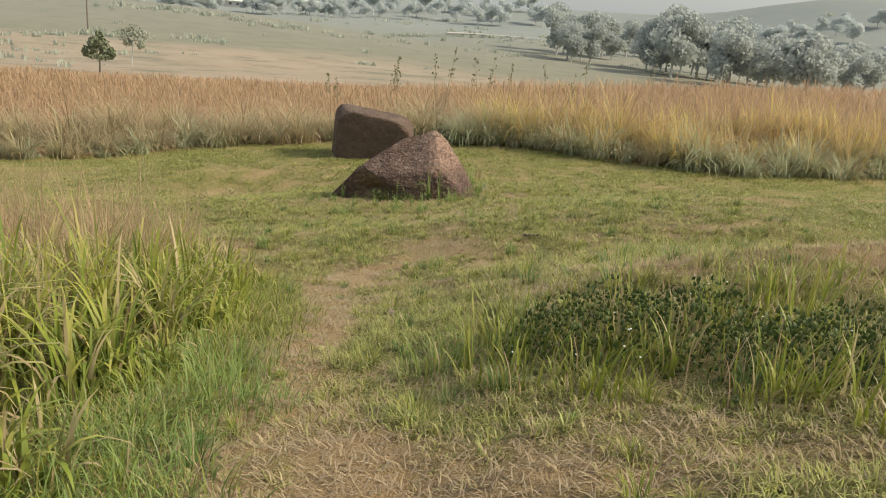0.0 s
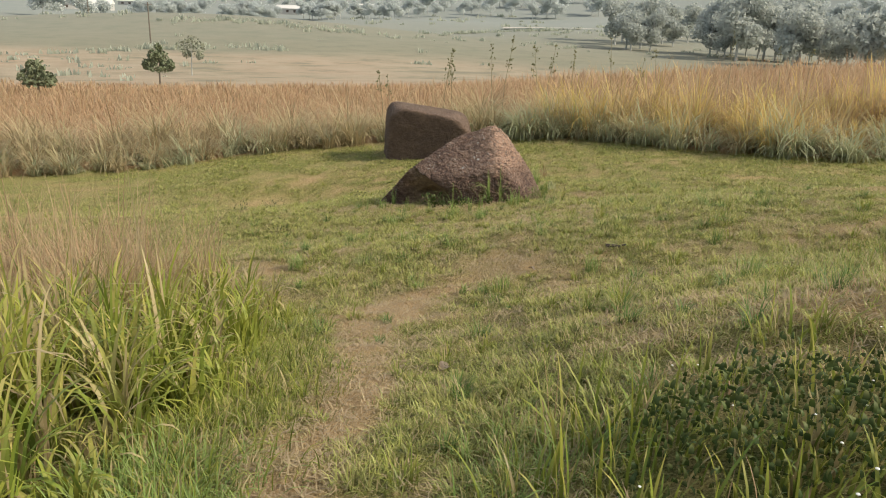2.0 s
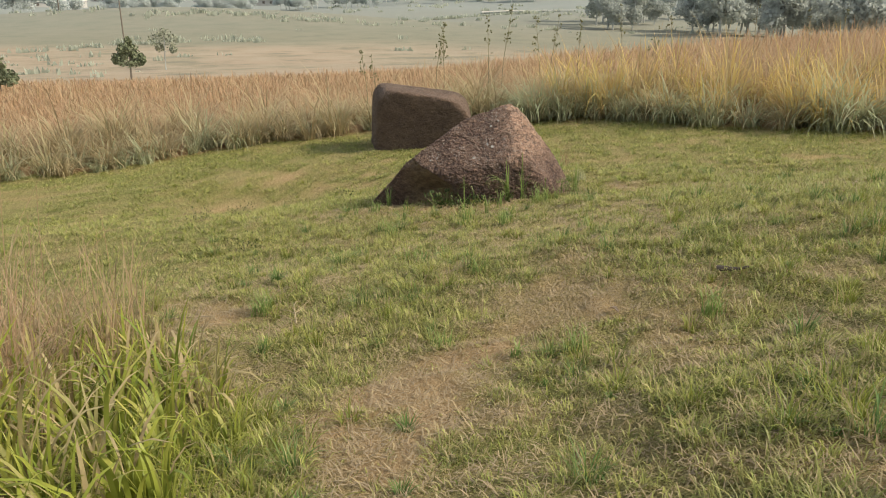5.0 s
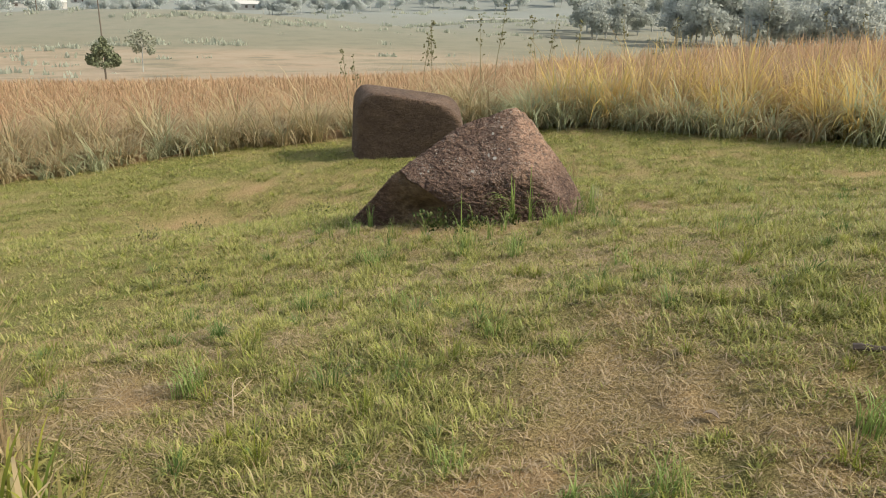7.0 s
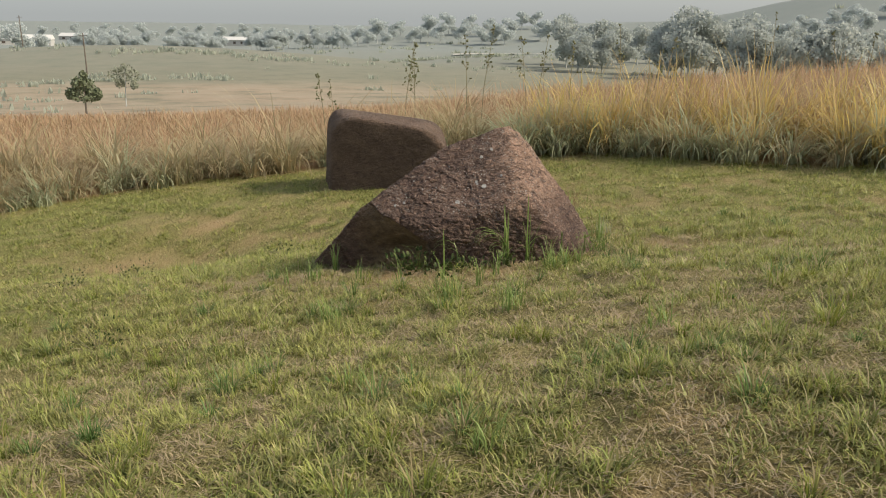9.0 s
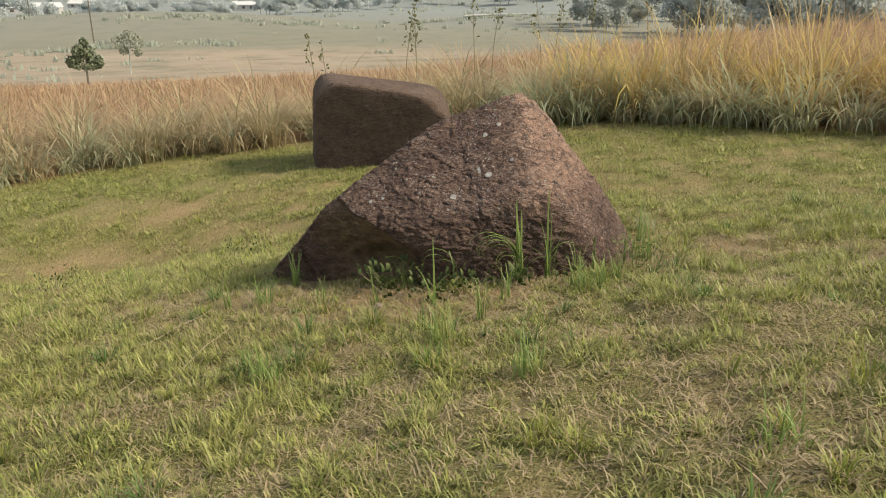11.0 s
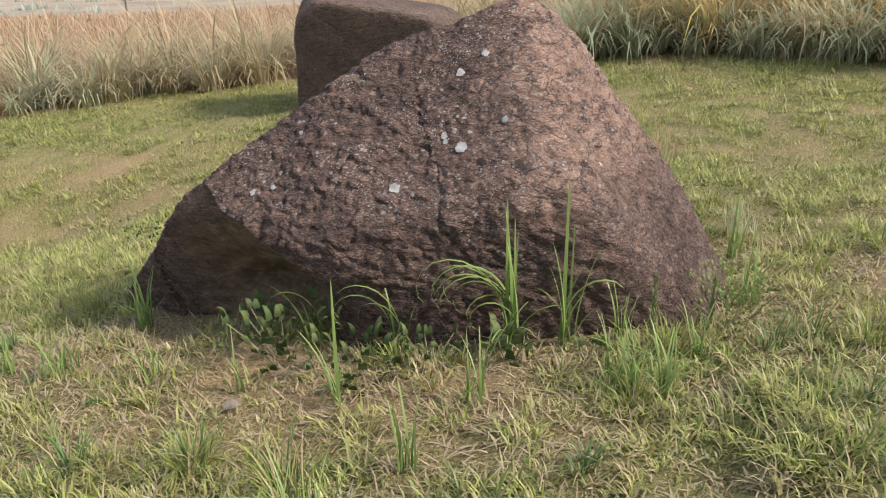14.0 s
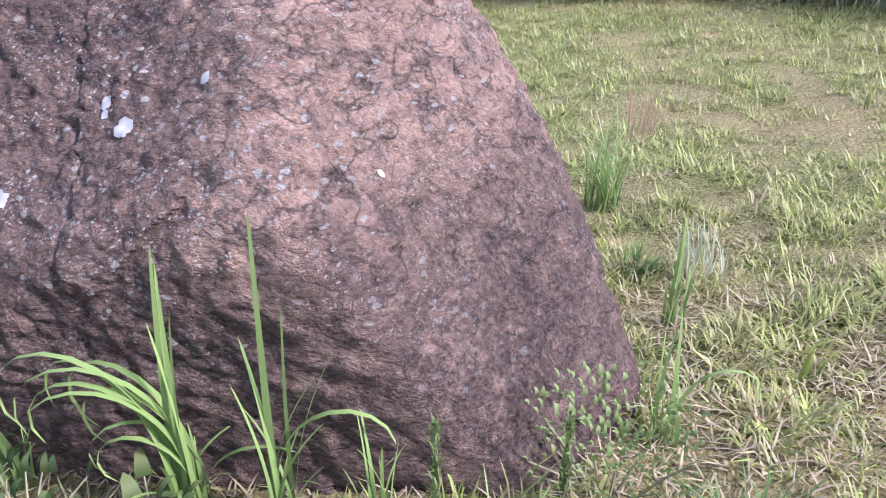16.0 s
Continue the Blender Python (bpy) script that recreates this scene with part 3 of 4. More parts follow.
# ---------------------------------------------------------------- the mown turf
def turf(label, count, x0, x1, y0, y1, leaves, tall, wide, margin=0.8, joints=2):
    """Small tufts whose short leaves splay outwards, thick in the lush patches and thin in the dry mats."""
    x, y = scatter(count, x0, x1, y0, y1)
    w, g = worn(x, y), lush(x, y)
    keep = (rng.random(count) < np.clip(0.30 + 0.70 * g, 0, 1) * np.clip(1.12 - 1.0 * w, 0.14, 1)) & (y < edge_y(x) + 0.2) & (thicket(x, y) < 0.5) & (weedy(x, y) < 0.4)
    keep &= rng.random(count) < np.clip(np.minimum(np.minimum(x - x0, x1 - x), np.minimum(y - y0, y1 - y)) / margin, 0, 1)
    x, y, w, g = x[keep], y[keep], w[keep], g[keep]
    stand = np.clip((wave(x, y, 0.15, 18) - 0.40) / 0.22, 0, 1)
    size = (0.40 + 0.40 * g + 0.65 * stand * g) * rng.uniform(0.6, 1.35, len(x)) * (1 - 0.45 * w)
    dead = np.clip(0.75 - 0.45 * g - 0.25 * stand + 0.5 * w, 0.06, 0.95)
    x, y, size, dead = (np.repeat(v, leaves) for v in (x, y, size, dead))
    n = len(x)
    a, r = rng.uniform(0, 6.283, n), np.sqrt(rng.random(n)) * 0.045 * size
    x, y = x + r * np.cos(a), y + r * np.sin(a)
    dry = np.where(rng.random(n) < dead, rng.uniform(0.5, 1, n), rng.uniform(0, 0.15, n))
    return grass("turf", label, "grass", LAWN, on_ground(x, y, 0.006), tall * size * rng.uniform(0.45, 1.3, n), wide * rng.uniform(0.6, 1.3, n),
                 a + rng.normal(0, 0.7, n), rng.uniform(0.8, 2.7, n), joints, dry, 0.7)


turf("short yellow-green grass on the worn clearing", 92000, -4.4, 5.6, 1.2, 19.6, 9, 0.085, 0.0068)
turf("short yellow-green grass of the open clearing", 75000, -13, 15, 9, 29, 6, 0.075, 0.016, 2.0, 1)

turf("short yellow-green grass round the boulders", 52000, -9.5, 10.5, 15, 28, 6, 0.09, 0.011, 2.5, 1)


def sward(count, x0, x1, y0, y1, leaves, tall, wide, mat, label):
    """Single larger tufts that stand out of the mown grass."""
    x, y = scatter(count, x0, x1, y0, y1)
    keep = (rng.random(count) < 0.10 + 0.8 * lush(x, y) * wave(x, y, 1.0, 51) - 0.4 * worn(x, y)) & (y < edge_y(x)) & (thicket(x, y) < 0.3)
    x, y = np.repeat(x[keep], leaves), np.repeat(y[keep], leaves)
    size = np.repeat(rng.uniform(0.35, 1.0, keep.sum()) ** 1.5 * 1.3, leaves)
    n = len(x)
    a, r = rng.uniform(0, 6.283, n), np.sqrt(rng.random(n)) * 0.06 * size
    x, y = x + r * np.cos(a), y + r * np.sin(a)
    return grass("turf_tufts", label, "grass", mat, on_ground(x, y), tall * size * rng.uniform(0.5, 1.3, n), wide * rng.uniform(0.7, 1.3, n), a + rng.normal(0, 0.5, n),
                 rng.uniform(0.4, 2.4, n), 3, np.where(rng.random(n) < 0.15, 0.9, 0.0), 0.8)


sward(1500, -4.5, 5.5, 2.2, 18.5, 44, 0.17, 0.006, RANK, "green tufts standing out of the short grass")
sward(900, -4.5, 5.5, 3.0, 19.5, 50, 0.17, 0.006, DEEP, "dark green leafy tufts in the short grass")
sward(1300, -11, 12, 15, 28, 16, 0.11, 0.011, RANK, "green tufts standing out of the far short grass")


def litter(count, x0, x1, y0, y1):
    x, y = scatter(count, x0, x1, y0, y1)
    keep = (rng.random(count) < 0.75 - 0.65 * lush(x, y) + worn(x, y)) & (y < edge_y(x)) & (thicket(x, y) < 0.3) & (weedy(x, y) < 0.5)
    x, y = x[keep], y[keep]
    n = len(x)
    return grass("dry_litter", "dry straw and dead blades strewn on the ground", "dry grass", LITTER, on_ground(x, y, -0.004), rng.uniform(0.03, 0.11, n),
                 rng.uniform(0.003, 0.007, n), rng.uniform(0, 6.283, n), rng.uniform(1.25, 1.6, n), 2, rng.choice([0.0, 0.0, 0.8], n), 0.12)


litter(150000, -3.4, 4.6, 1.6, 18.2)


# ---------------------------------------------------------------- tall grass round the clearing
def field(count):
    """Straw-coloured grass to the brow of the hill, thinner and coarser with distance."""
    d = 3.2 + 72.4 * rng.random(count) ** 2.4
    x = rng.uniform(-1, 1, count) * (17 + 0.75 * d)
    y = edge_y(x) + d
    keep = y < 98
    x, y, d = x[keep], y[keep], d[keep]
    n = len(x)
    tall = (0.45 + 0.65 * wave(x, y, 1.8, 31) + 0.4 * wave(x, y, 0.6, 32)) * np.clip(0.55 + d / 12, 0, 1) * np.interp(x, [-12, -3, 3, 12], [0.75, 0.85, 1.15, 1.2])
    return grass("field_grass", "tall dry orange-brown grass covering the hillside", "grass", STRAW, on_ground(x, y), tall * rng.uniform(0.55, 1.35, n),
                 (0.013 + 0.0010 * d) * rng.uniform(0.5, 1.6, n), rng.uniform(0, 6.283, n), rng.uniform(0.3, 2.8, n), 3, np.where(rng.random(n) < 0.2, 0.7, 0.0), 0.9)


field(80000)


def clumps(name, label, mat, places, leaves, tall, wide, bend=(0.3, 1.9), mixed_age=0.12):
    """Tussocks: leaves that arch outwards from each place (x, y, size); some tussocks are drier than others."""
    age = np.repeat(np.clip(rng.normal(mixed_age, 1.6 * mixed_age, len(places)), 0, 0.9), leaves)
    stand = np.repeat(rng.uniform(0.7, 1.25, len(places)), leaves)
    px, py, size = (np.repeat(np.array(c), leaves) for c in zip(*places))
    n = len(px)
    a, r = rng.uniform(0, 6.283, n), np.sqrt(rng.random(n)) * 0.26 * size
    x, y = px + r * np.cos(a), py + r * np.sin(a)
    return grass(name, label, "grass", mat, on_ground(x, y), tall * size * stand * rng.uniform(0.35, 1.25, n), wide * rng.uniform(0.5, 1.4, n),
                 a + rng.normal(0, 0.6, n), rng.uniform(*bend, n), 4, np.where(rng.random(n) < age, 0.8, 0.0), 0.9)


def along_edge(count, x0, x1, d0, d1, s0, s1):
    xs = rng.uniform(x0, x1, count)
    return [(x, float(edge_y(x)) + rng.uniform(d0, d1), rng.uniform(s0, s1)) for x in xs]


clumps("tussock_fringe", "pale arching tussocks at the edge of the mown grass", PALE, along_edge(170, -17, 3, 0.0, 4.5, 0.4, 1.35), 85, 1.45, 0.028, (0.9, 3.0), 0.35)
clumps("tussock_fringe", "grey-green tussocks at the edge of the mown grass", FRINGE, along_edge(80, -16, 3, -0.1, 1.2, 0.35, 1.0), 90, 1.2, 0.024, (1.0, 3.1), 0.3)
clumps("tussock_fringe", "tall stand of yellow-topped grass at the clearing's edge", GOLD, along_edge(230, 2.0, 18, 0.3, 5.0, 0.4, 1.35), 62, 1.45, 0.030, (0.3, 2.7), 0.35)
clumps("tussock_fringe", "grey-green arching grass at the foot of the tall stand", FRINGE, along_edge(150, 1.0, 18, -0.1, 1.4, 0.4, 1.15), 80, 1.35, 0.028, (1.0, 3.1), 0.3)
clumps("tussock_fringe", "dry brown stalks standing above the fringe", STRAW, along_edge(40, -17, 18, 1.2, 6.0, 0.6, 1.1), 26, 1.6, 0.010, (0.1, 1.3))


# ---------------------------------------------------------------- rank grass and weeds beside the path
def rank(count, leaves):
    x, y = scatter(count, -10.5, -1.0, -2.5, 11.6)
    keep = rng.random(count) < thicket(x, y) * (0.25 + wave(x, y, 0.6, 41)) * np.clip((x + 10.5) / 4, 0, 1) * np.clip((y + 2.5) / 3, 0, 1)
    px, py = np.repeat(x[keep], leaves), np.repeat(y[keep], leaves)
    size = np.repeat(rng.uniform(0.6, 1.3, keep.sum()), leaves)
    straw = np.repeat(rng.random(keep.sum()) < 0.22 + 0.35 * np.clip((-2.2 - x[keep]) / 2, 0, 1), leaves)
    n = len(px)
    a, r = rng.uniform(0, 6.283, n), np.sqrt(rng.random(n)) * 0.10
    inside = np.clip((-1.3 - px) / 1.0, 0, 1)
    tall = (0.28 + 0.62 * inside) * np.interp(py, [1, 4, 6.5, 9, 11.5], [0.85, 1.0, 0.95, 0.65, 0.4]) * size
    dry = np.where(straw, rng.uniform(0.4, 1, n), np.where(rng.random(n) < 0.08, 0.9, 0))
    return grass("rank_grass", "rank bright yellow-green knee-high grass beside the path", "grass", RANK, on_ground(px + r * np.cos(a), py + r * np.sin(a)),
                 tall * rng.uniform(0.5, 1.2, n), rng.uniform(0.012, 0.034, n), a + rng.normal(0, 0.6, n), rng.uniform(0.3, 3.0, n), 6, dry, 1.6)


rank(4300, 14)
place = [(rng.uniform(-6.5, -3.0), rng.uniform(7.8, 11.0), rng.uniform(0.6, 1.1)) for _ in range(120)]
clumps("dry_tufts", "tall dry straw stalks behind the rank grass", STRAW, place, 40, 1.35, 0.008, (0.2, 1.9), 0.4)


place = [(np.interp(y, [1.5, 4, 7, 8.5, 9.6], [-1.25, -1.42, -1.45, -1.8, -2.1]) + rng.normal(0, 0.2), y, rng.uniform(0.5, 1.2)) for y in rng.uniform(1.4, 9.6, 260)]
clumps("verge_grass", "soft green grass along the path", RANK, place, 34, 0.22, 0.007, (0.5, 2.6), 0.1)
place = [(-1.3 + rng.normal(0, 0.22), y, rng.uniform(0.5, 1.2)) for y in rng.uniform(1.6, 5.2, 130)]
clumps("verge_grass", "soft blue-green grass where the path begins", CLUMP, place, 46, 0.22, 0.006, (0.5, 2.6), 0.05)


def ditch_weeds(count):
    x, y = scatter(count, 0, 3.8, 2.8, 6.3)
    w = weedy(x, y)
    keep = rng.random(count) < w
    x, y = x[keep], y[keep]
    n = len(x)
    root = on_ground(x, y)
    root[:, 2] += 0.34 * rng.uniform(0.0, 1.0, n) ** 0.7 * np.clip(0.15 + 1.2 * wave(x, y, 0.33, 44), 0, 1) * w[keep]
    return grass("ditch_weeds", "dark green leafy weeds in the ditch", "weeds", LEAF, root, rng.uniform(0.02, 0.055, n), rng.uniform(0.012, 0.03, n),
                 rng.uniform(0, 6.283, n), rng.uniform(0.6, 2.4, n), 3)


ditch_weeds(17000)
place = [(rng.uniform(0.0, 4.0), rng.uniform(2.6, 6.4), rng.uniform(0.5, 1.25)) for _ in range(300)]
place = [q for q in place if math.hypot((q[0] - 1.7) / 1.7, (q[1] - 4.6) / 1.5) < 1 + rng.uniform(-0.25, 0.1) and q[1] > 5.0 - 1.1 * q[0]]
clumps("grass_tufts", "bright yellow-green grass tufts among the weeds", RANK, place[:48], 22, 0.36, 0.015, (0.1, 1.4))
place = [(0.15 + rng.normal(0, 0.16), 5.1 + rng.normal(0, 0.3), rng.uniform(0.5, 1.1)) for _ in range(10)]
clumps("grass_tufts", "arching dark green grass tufts at the ditch's edge", CLUMP, place, 60, 0.24, 0.006, (0.6, 2.6))


place = [(rng.uniform(1.7, 5.5), rng.uniform(5.6, 9.0), rng.uniform(0.4, 1.1)) for _ in range(90)]
clumps("dry_tufts", "brown dry grass tufts on the worn bank", STRAW, place, 26, 0.15, 0.006, (0.6, 2.4))
place = [(rng.uniform(0.2, 3.6), rng.uniform(3.4, 6.2), rng.uniform(0.4, 1.1)) for _ in range(25)]
clumps("dry_tufts", "brown dry stems among the ditch weeds", STRAW, place, 10, 0.36, 0.007, (0.1, 1.0))


def blossoms(count):
    """Tiny white flower heads of the ditch weeds."""
    bm = bmesh.new()
    for _ in range(count):
        x, y = rng.uniform(0.5, 3.0), rng.uniform(3.9, 5.7)
        z = float(ground_z(x, y)) + rng.uniform(0.16, 0.34)
        bmesh.ops.create_icosphere(bm, subdivisions=1, radius=rng.uniform(0.005, 0.008), matrix=Matrix.Translation((x, y, z)) @ Matrix.Diagonal((1, 1, 0.5, 1)))
    me = bpy.data.meshes.new("white_blossom")
    bm.to_mesh(me)
    bm.free()
    me.materials.append(plain_material("white_petals", (0.70, 0.70, 0.66), (0.80, 0.78, 0.74), 40))
    tagged(new("white_blossom", me), "tiny white flower heads among the ditch weeds", "flowers", kind="stuff")


blossoms(26)


# ---------------------------------------------------------------- trees
def crown(lobes, leaves, size, mat):
    """Many small leaf clumps through lobes (x, y, z, radius, height)."""
    mid = np.repeat(np.array(lobes, float), leaves, 0)
    n = len(mid)
    d = rng.normal(size=(n, 3))
    d *= ((0.35 + 0.68 * rng.random(n) ** 0.6) / np.linalg.norm(d, axis=1))[:, None]
    p = mid[:, :3] + d * mid[:, [3, 3, 4]]
    u, v = rng.normal(size=(n, 3)), rng.normal(size=(n, 3))
    u /= np.linalg.norm(u, axis=1)[:, None]
    v -= u * (u * v).sum(1)[:, None]
    v /= np.linalg.norm(v, axis=1)[:, None]
    s = (size * rng.uniform(0.6, 1.4, n))[:, None]
    corners = [p + s * (a * u + b * v) for a, b in ((-1, -0.5), (0.9, -0.6), (0.7, 0.6), (-0.8, 0.5))]
    return mesh_of("crown", np.stack(corners, 1).reshape(-1, 3), np.arange(4 * n), np.arange(0, 4 * n, 4), mat)


def tree(label, high, lobes, leaves, size, bark, green, trunk_r, category="tree", group=""):
    base = tagged(new("tree"), label, category, group)
    bm = bmesh.new()
    lean = high * 0.03
    tube(bm, [(0, 0, -0.3), (lean * 0.3, 0, high * 0.3), (lean, lean, high * 0.62), (lean, lean, high * 0.9)],
         [trunk_r * 1.25, trunk_r, trunk_r * 0.6, trunk_r * 0.15])
    for cx, cy, cz, r, h in lobes[:6]:
        tube(bm, [(lean * 0.5, lean * 0.3, max(high * 0.25, cz - 0.8 * r)), (cx * 0.6, cy * 0.6, cz - 0.25 * r), (cx, cy, cz)],
             [trunk_r * 0.45, trunk_r * 0.3, trunk_r * 0.1], 5)
    part("trunk", bm, bark, base)
    new("crown", crown(lobes, leaves, size, green)).parent = base
    return base


def put(ob, x, y, turn=0.0, scale=1.0):
    ob.matrix_basis = Matrix.Translation((x, y, float(ground_z(x, y)))) @ pose(0, 0, 0, 0, 0, turn) @ Matrix.Scale(scale, 4)
    return ob


pine = tree("young dark green pine standing alone in the field", 4.8,
            [(0, 0, 2.0, 1.5, 0.5), (0.9, 0.2, 2.7, 0.9, 0.6), (-0.9, 0.1, 2.8, 0.9, 0.6), (0.3, 0.3, 3.5, 1.0, 0.7), (-0.4, -0.3, 3.7, 0.8, 0.7), (0.1, 0, 4.5, 0.45, 0.5),
             (1.4, -0.2, 2.4, 0.5, 0.6), (-1.4, -0.1, 2.5, 0.5, 0.6)], 260, 0.13, BARK, PINE_GREEN, 0.11)
put(pine, -39.6, 97.5, 20, 1.0)
gum = tree("slender pale feathery tree in the field", 6.4,
           [(-1.2, 0, 4.6, 1.1, 1.1), (1.3, 0.2, 4.3, 1.1, 1.2), (0.2, 0.3, 5.4, 1.0, 0.9), (1.6, -0.3, 3.2, 0.6, 0.7), (-0.6, 0, 3.4, 0.7, 0.7)], 160, 0.14, HAZED_BARK, GUM_GREEN, 0.08)
put(gum, -46.5, 127, 0, 1.0)
shrub = tree("low round dark green pine sapling in the field", 3.2,
             [(0, 0, 1.3, 1.4, 0.9), (0.8, 0, 1.2, 0.9, 0.7), (-0.8, 0, 1.3, 0.9, 0.8), (0, 0, 2.3, 0.8, 0.7)], 260, 0.13, BARK, PINE_GREEN, 0.1)
put(shrub, -39.5, 70.5, 0, 1.0)


def wood_tree(high, wide, seed, green):
    lobes = []
    for k in range(10):
        a = k * 2.4 + seed
        r = wide * (0.15 + 0.5 * ((k * 0.37 + seed * 0.21) % 1))
        lobes.append((r * math.cos(a), r * math.sin(a), high * (0.30 + 0.55 * ((k * 0.61 + seed * 0.13) % 1)), wide * 0.45, high * 0.17))
    return tree("broad grey-green tree in the distance, haze painted into its colour", high, lobes, 210, high * 0.026, HAZED_BARK, green, high * 0.018, "tree", "trees of the far woods")


near_kinds = [wood_tree(15, 7, 1, HAZED_WOOD), wood_tree(17, 8, 2.3, HAZED_WOOD), wood_tree(13, 6, 4.1, HAZED_WOOD)]
far_kinds = [wood_tree(15, 7.5, 5.2, HAZIEST_WOOD), wood_tree(13, 7, 6.7, HAZIEST_WOOD)]
used = set()


def plant(kinds, k, x, y, scale):
    src = kinds[k % len(kinds)]
    turn = rng.uniform(0, 360)
    m = Matrix.Translation((x, y, float(ground_z(x, y)))) @ pose(0, 0, 0, 0, 0, turn)
    if src.name not in used:
        used.add(src.name)
        src.matrix_basis = m @ Matrix.Scale(scale, 4)
    else:
        copy_thing(src, m).scale = (scale,) * 3


def polar(az, dist):
    return dist * math.sin(radians(az)), 9 + dist * math.cos(radians(az))


k = 0
for az0, az1, count, dist, deep, scale in ((9, 13.5, 9, 345, 40, 1.15), (15.5, 22, 12, 300, 40, 1.2), (21, 31, 17, 260, 50, 1.0), (13, 20, 7, 420, 50, 1.1)):
    for i in range(count):
        az = az0 + (az1 - az0) * (i + rng.uniform(0.1, 0.9)) / count
        plant(near_kinds, k, *polar(az, dist + rng.uniform(-deep, deep)), scale * rng.uniform(0.8, 1.2))
        k += 1
for az0, az1, count, dist, deep, scale in ((-24, -19.5, 12, 620, 20, 1.0), (-18.5, -14.5, 11, 640, 20, 0.9), (-13, -10, 9, 640, 20, 0.95), (-9.6, -6, 11, 660, 20, 0.9),
                                           (-5.5, 9, 24, 760, 70, 1.25), (-30, -26, 4, 520, 40, 1.2), (17, 33, 20, 620, 60, 1.0), (-30, -5, 26, 1150, 200, 1.2)):
    for i in range(count):
        az = az0 + (az1 - az0) * (i + rng.uniform(0.1, 0.9)) / count
        plant(far_kinds, k, *polar(az, dist + rng.uniform(-deep, deep)), scale * rng.uniform(0.8, 1.25))
        k += 1


# ---------------------------------------------------------------- far pole, track and houses
def utility_pole(x, y, high):
    base = tagged(new("utility_pole"), "tall dark wooden utility pole in the valley", "utility pole")
    base.location = (x, y, float(ground_z(x, y)))
    bm = bmesh.new()
    tube(bm, [(0, 0, -0.5), (0, 0, high * 0.5), (0, 0, high)], [0.22, 0.19, 0.15], 8)
    part("pole", bm, BARK, base)
    bm = bmesh.new()
    tube(bm, [(-1.1, 0, high - 0.6), (0, 0, high - 0.6), (1.1, 0, high - 0.6)], [0.08, 0.08, 0.08], 6)
    part("crossarm", bm, BARK, base)


utility_pole(-93, 222, 11)


# ---------------------------------------------------------------- scrub in the valley
def scrub(count):
    """Low hedges and bushes scattered over the far fields."""
    az, d = rng.uniform(-34, 34, count), 110 + 620 * rng.random(count) ** 1.3
    x, y = d * np.sin(np.radians(az)), 9 + d * np.cos(np.radians(az))
    keep = rng.random(count) < np.clip(3.2 * (wave(x, y * 2.5, 60, 61) - 0.45), 0.03, 1)
    x, y, d = x[keep], y[keep], d[keep]
    for az0, az1, reach, many in ((-27, -6, 420, 150), (-22, -9, 300, 70), (-4, 6, 470, 70), (-30, -14, 205, 60)):
        a = np.radians(rng.uniform(az0, az1, many))
        r = reach + 12 * np.sin(14 * a) + rng.normal(0, 4, many)
        x, y, d = np.concatenate([x, r * np.sin(a)]), np.concatenate([y, 9 + r * np.cos(a)]), np.concatenate([d, r])
    many = 12
    n = len(x) * many
    size = np.repeat(rng.uniform(0.3, 0.9, len(x)) * (0.6 + d / 400), many)
    px, py = np.repeat(x, many) + rng.normal(0, 1, n) * size, np.repeat(y, many) + rng.normal(0, 1, n) * size
    return grass("scrub", "scrub and hedges in the valley, haze painted into their pale colour", "scrub", HAZED_SCRUB, on_ground(px, py, 0.2), size * rng.uniform(0.7, 1.9, n), size * rng.uniform(0.6, 1.0, n),
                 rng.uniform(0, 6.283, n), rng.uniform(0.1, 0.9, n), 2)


scrub(900)


# ---------------------------------------------------------------- tall weeds above the field grass
def weed_stalk(x, y, high, leafy):
    base = tagged(new("weed_stalk"), "thin dark-budded weed stalk rising above the tall grass", "weed", "weed stalks")
    base.location = (x, y, float(ground_z(x, y)))
    bm = bmesh.new()
    lean = rng.uniform(-0.12, 0.12) * high
    tube(bm, [(0, 0, -0.1), (lean * 0.3, 0, high * 0.5), (lean, 0, high)], [0.014, 0.011, 0.005], 5)
    tips = []
    for _ in range(leafy):
        f = rng.uniform(0.55, 0.97)
        a, l = rng.uniform(0, 6.28), rng.uniform(0.10, 0.34) * (1.2 - f)
        p = Vector((lean * f, 0, high * f))
        q = p + Vector((math.cos(a) * l, math.sin(a) * l, l * 1.3))
        tube(bm, [p, (p + q) / 2 + Vector((0, 0, -0.02)), q], [0.005, 0.004, 0.003], 4)
        tips.append(q)
    part("stalk", bm, STALK, base)
    bm = bmesh.new()
    for q in tips + [Vector((lean, 0, high))]:
        for _ in range(3):
            o = q + Vector((rng.normal(0, 0.02), rng.normal(0, 0.02), rng.normal(0, 0.03)))
            bmesh.ops.create_icosphere(bm, subdivisions=1, radius=rng.uniform(0.015, 0.032), matrix=Matrix.Translation(o))
    tagged(part("seed_head", bm, SEED, base), kind="stuff")


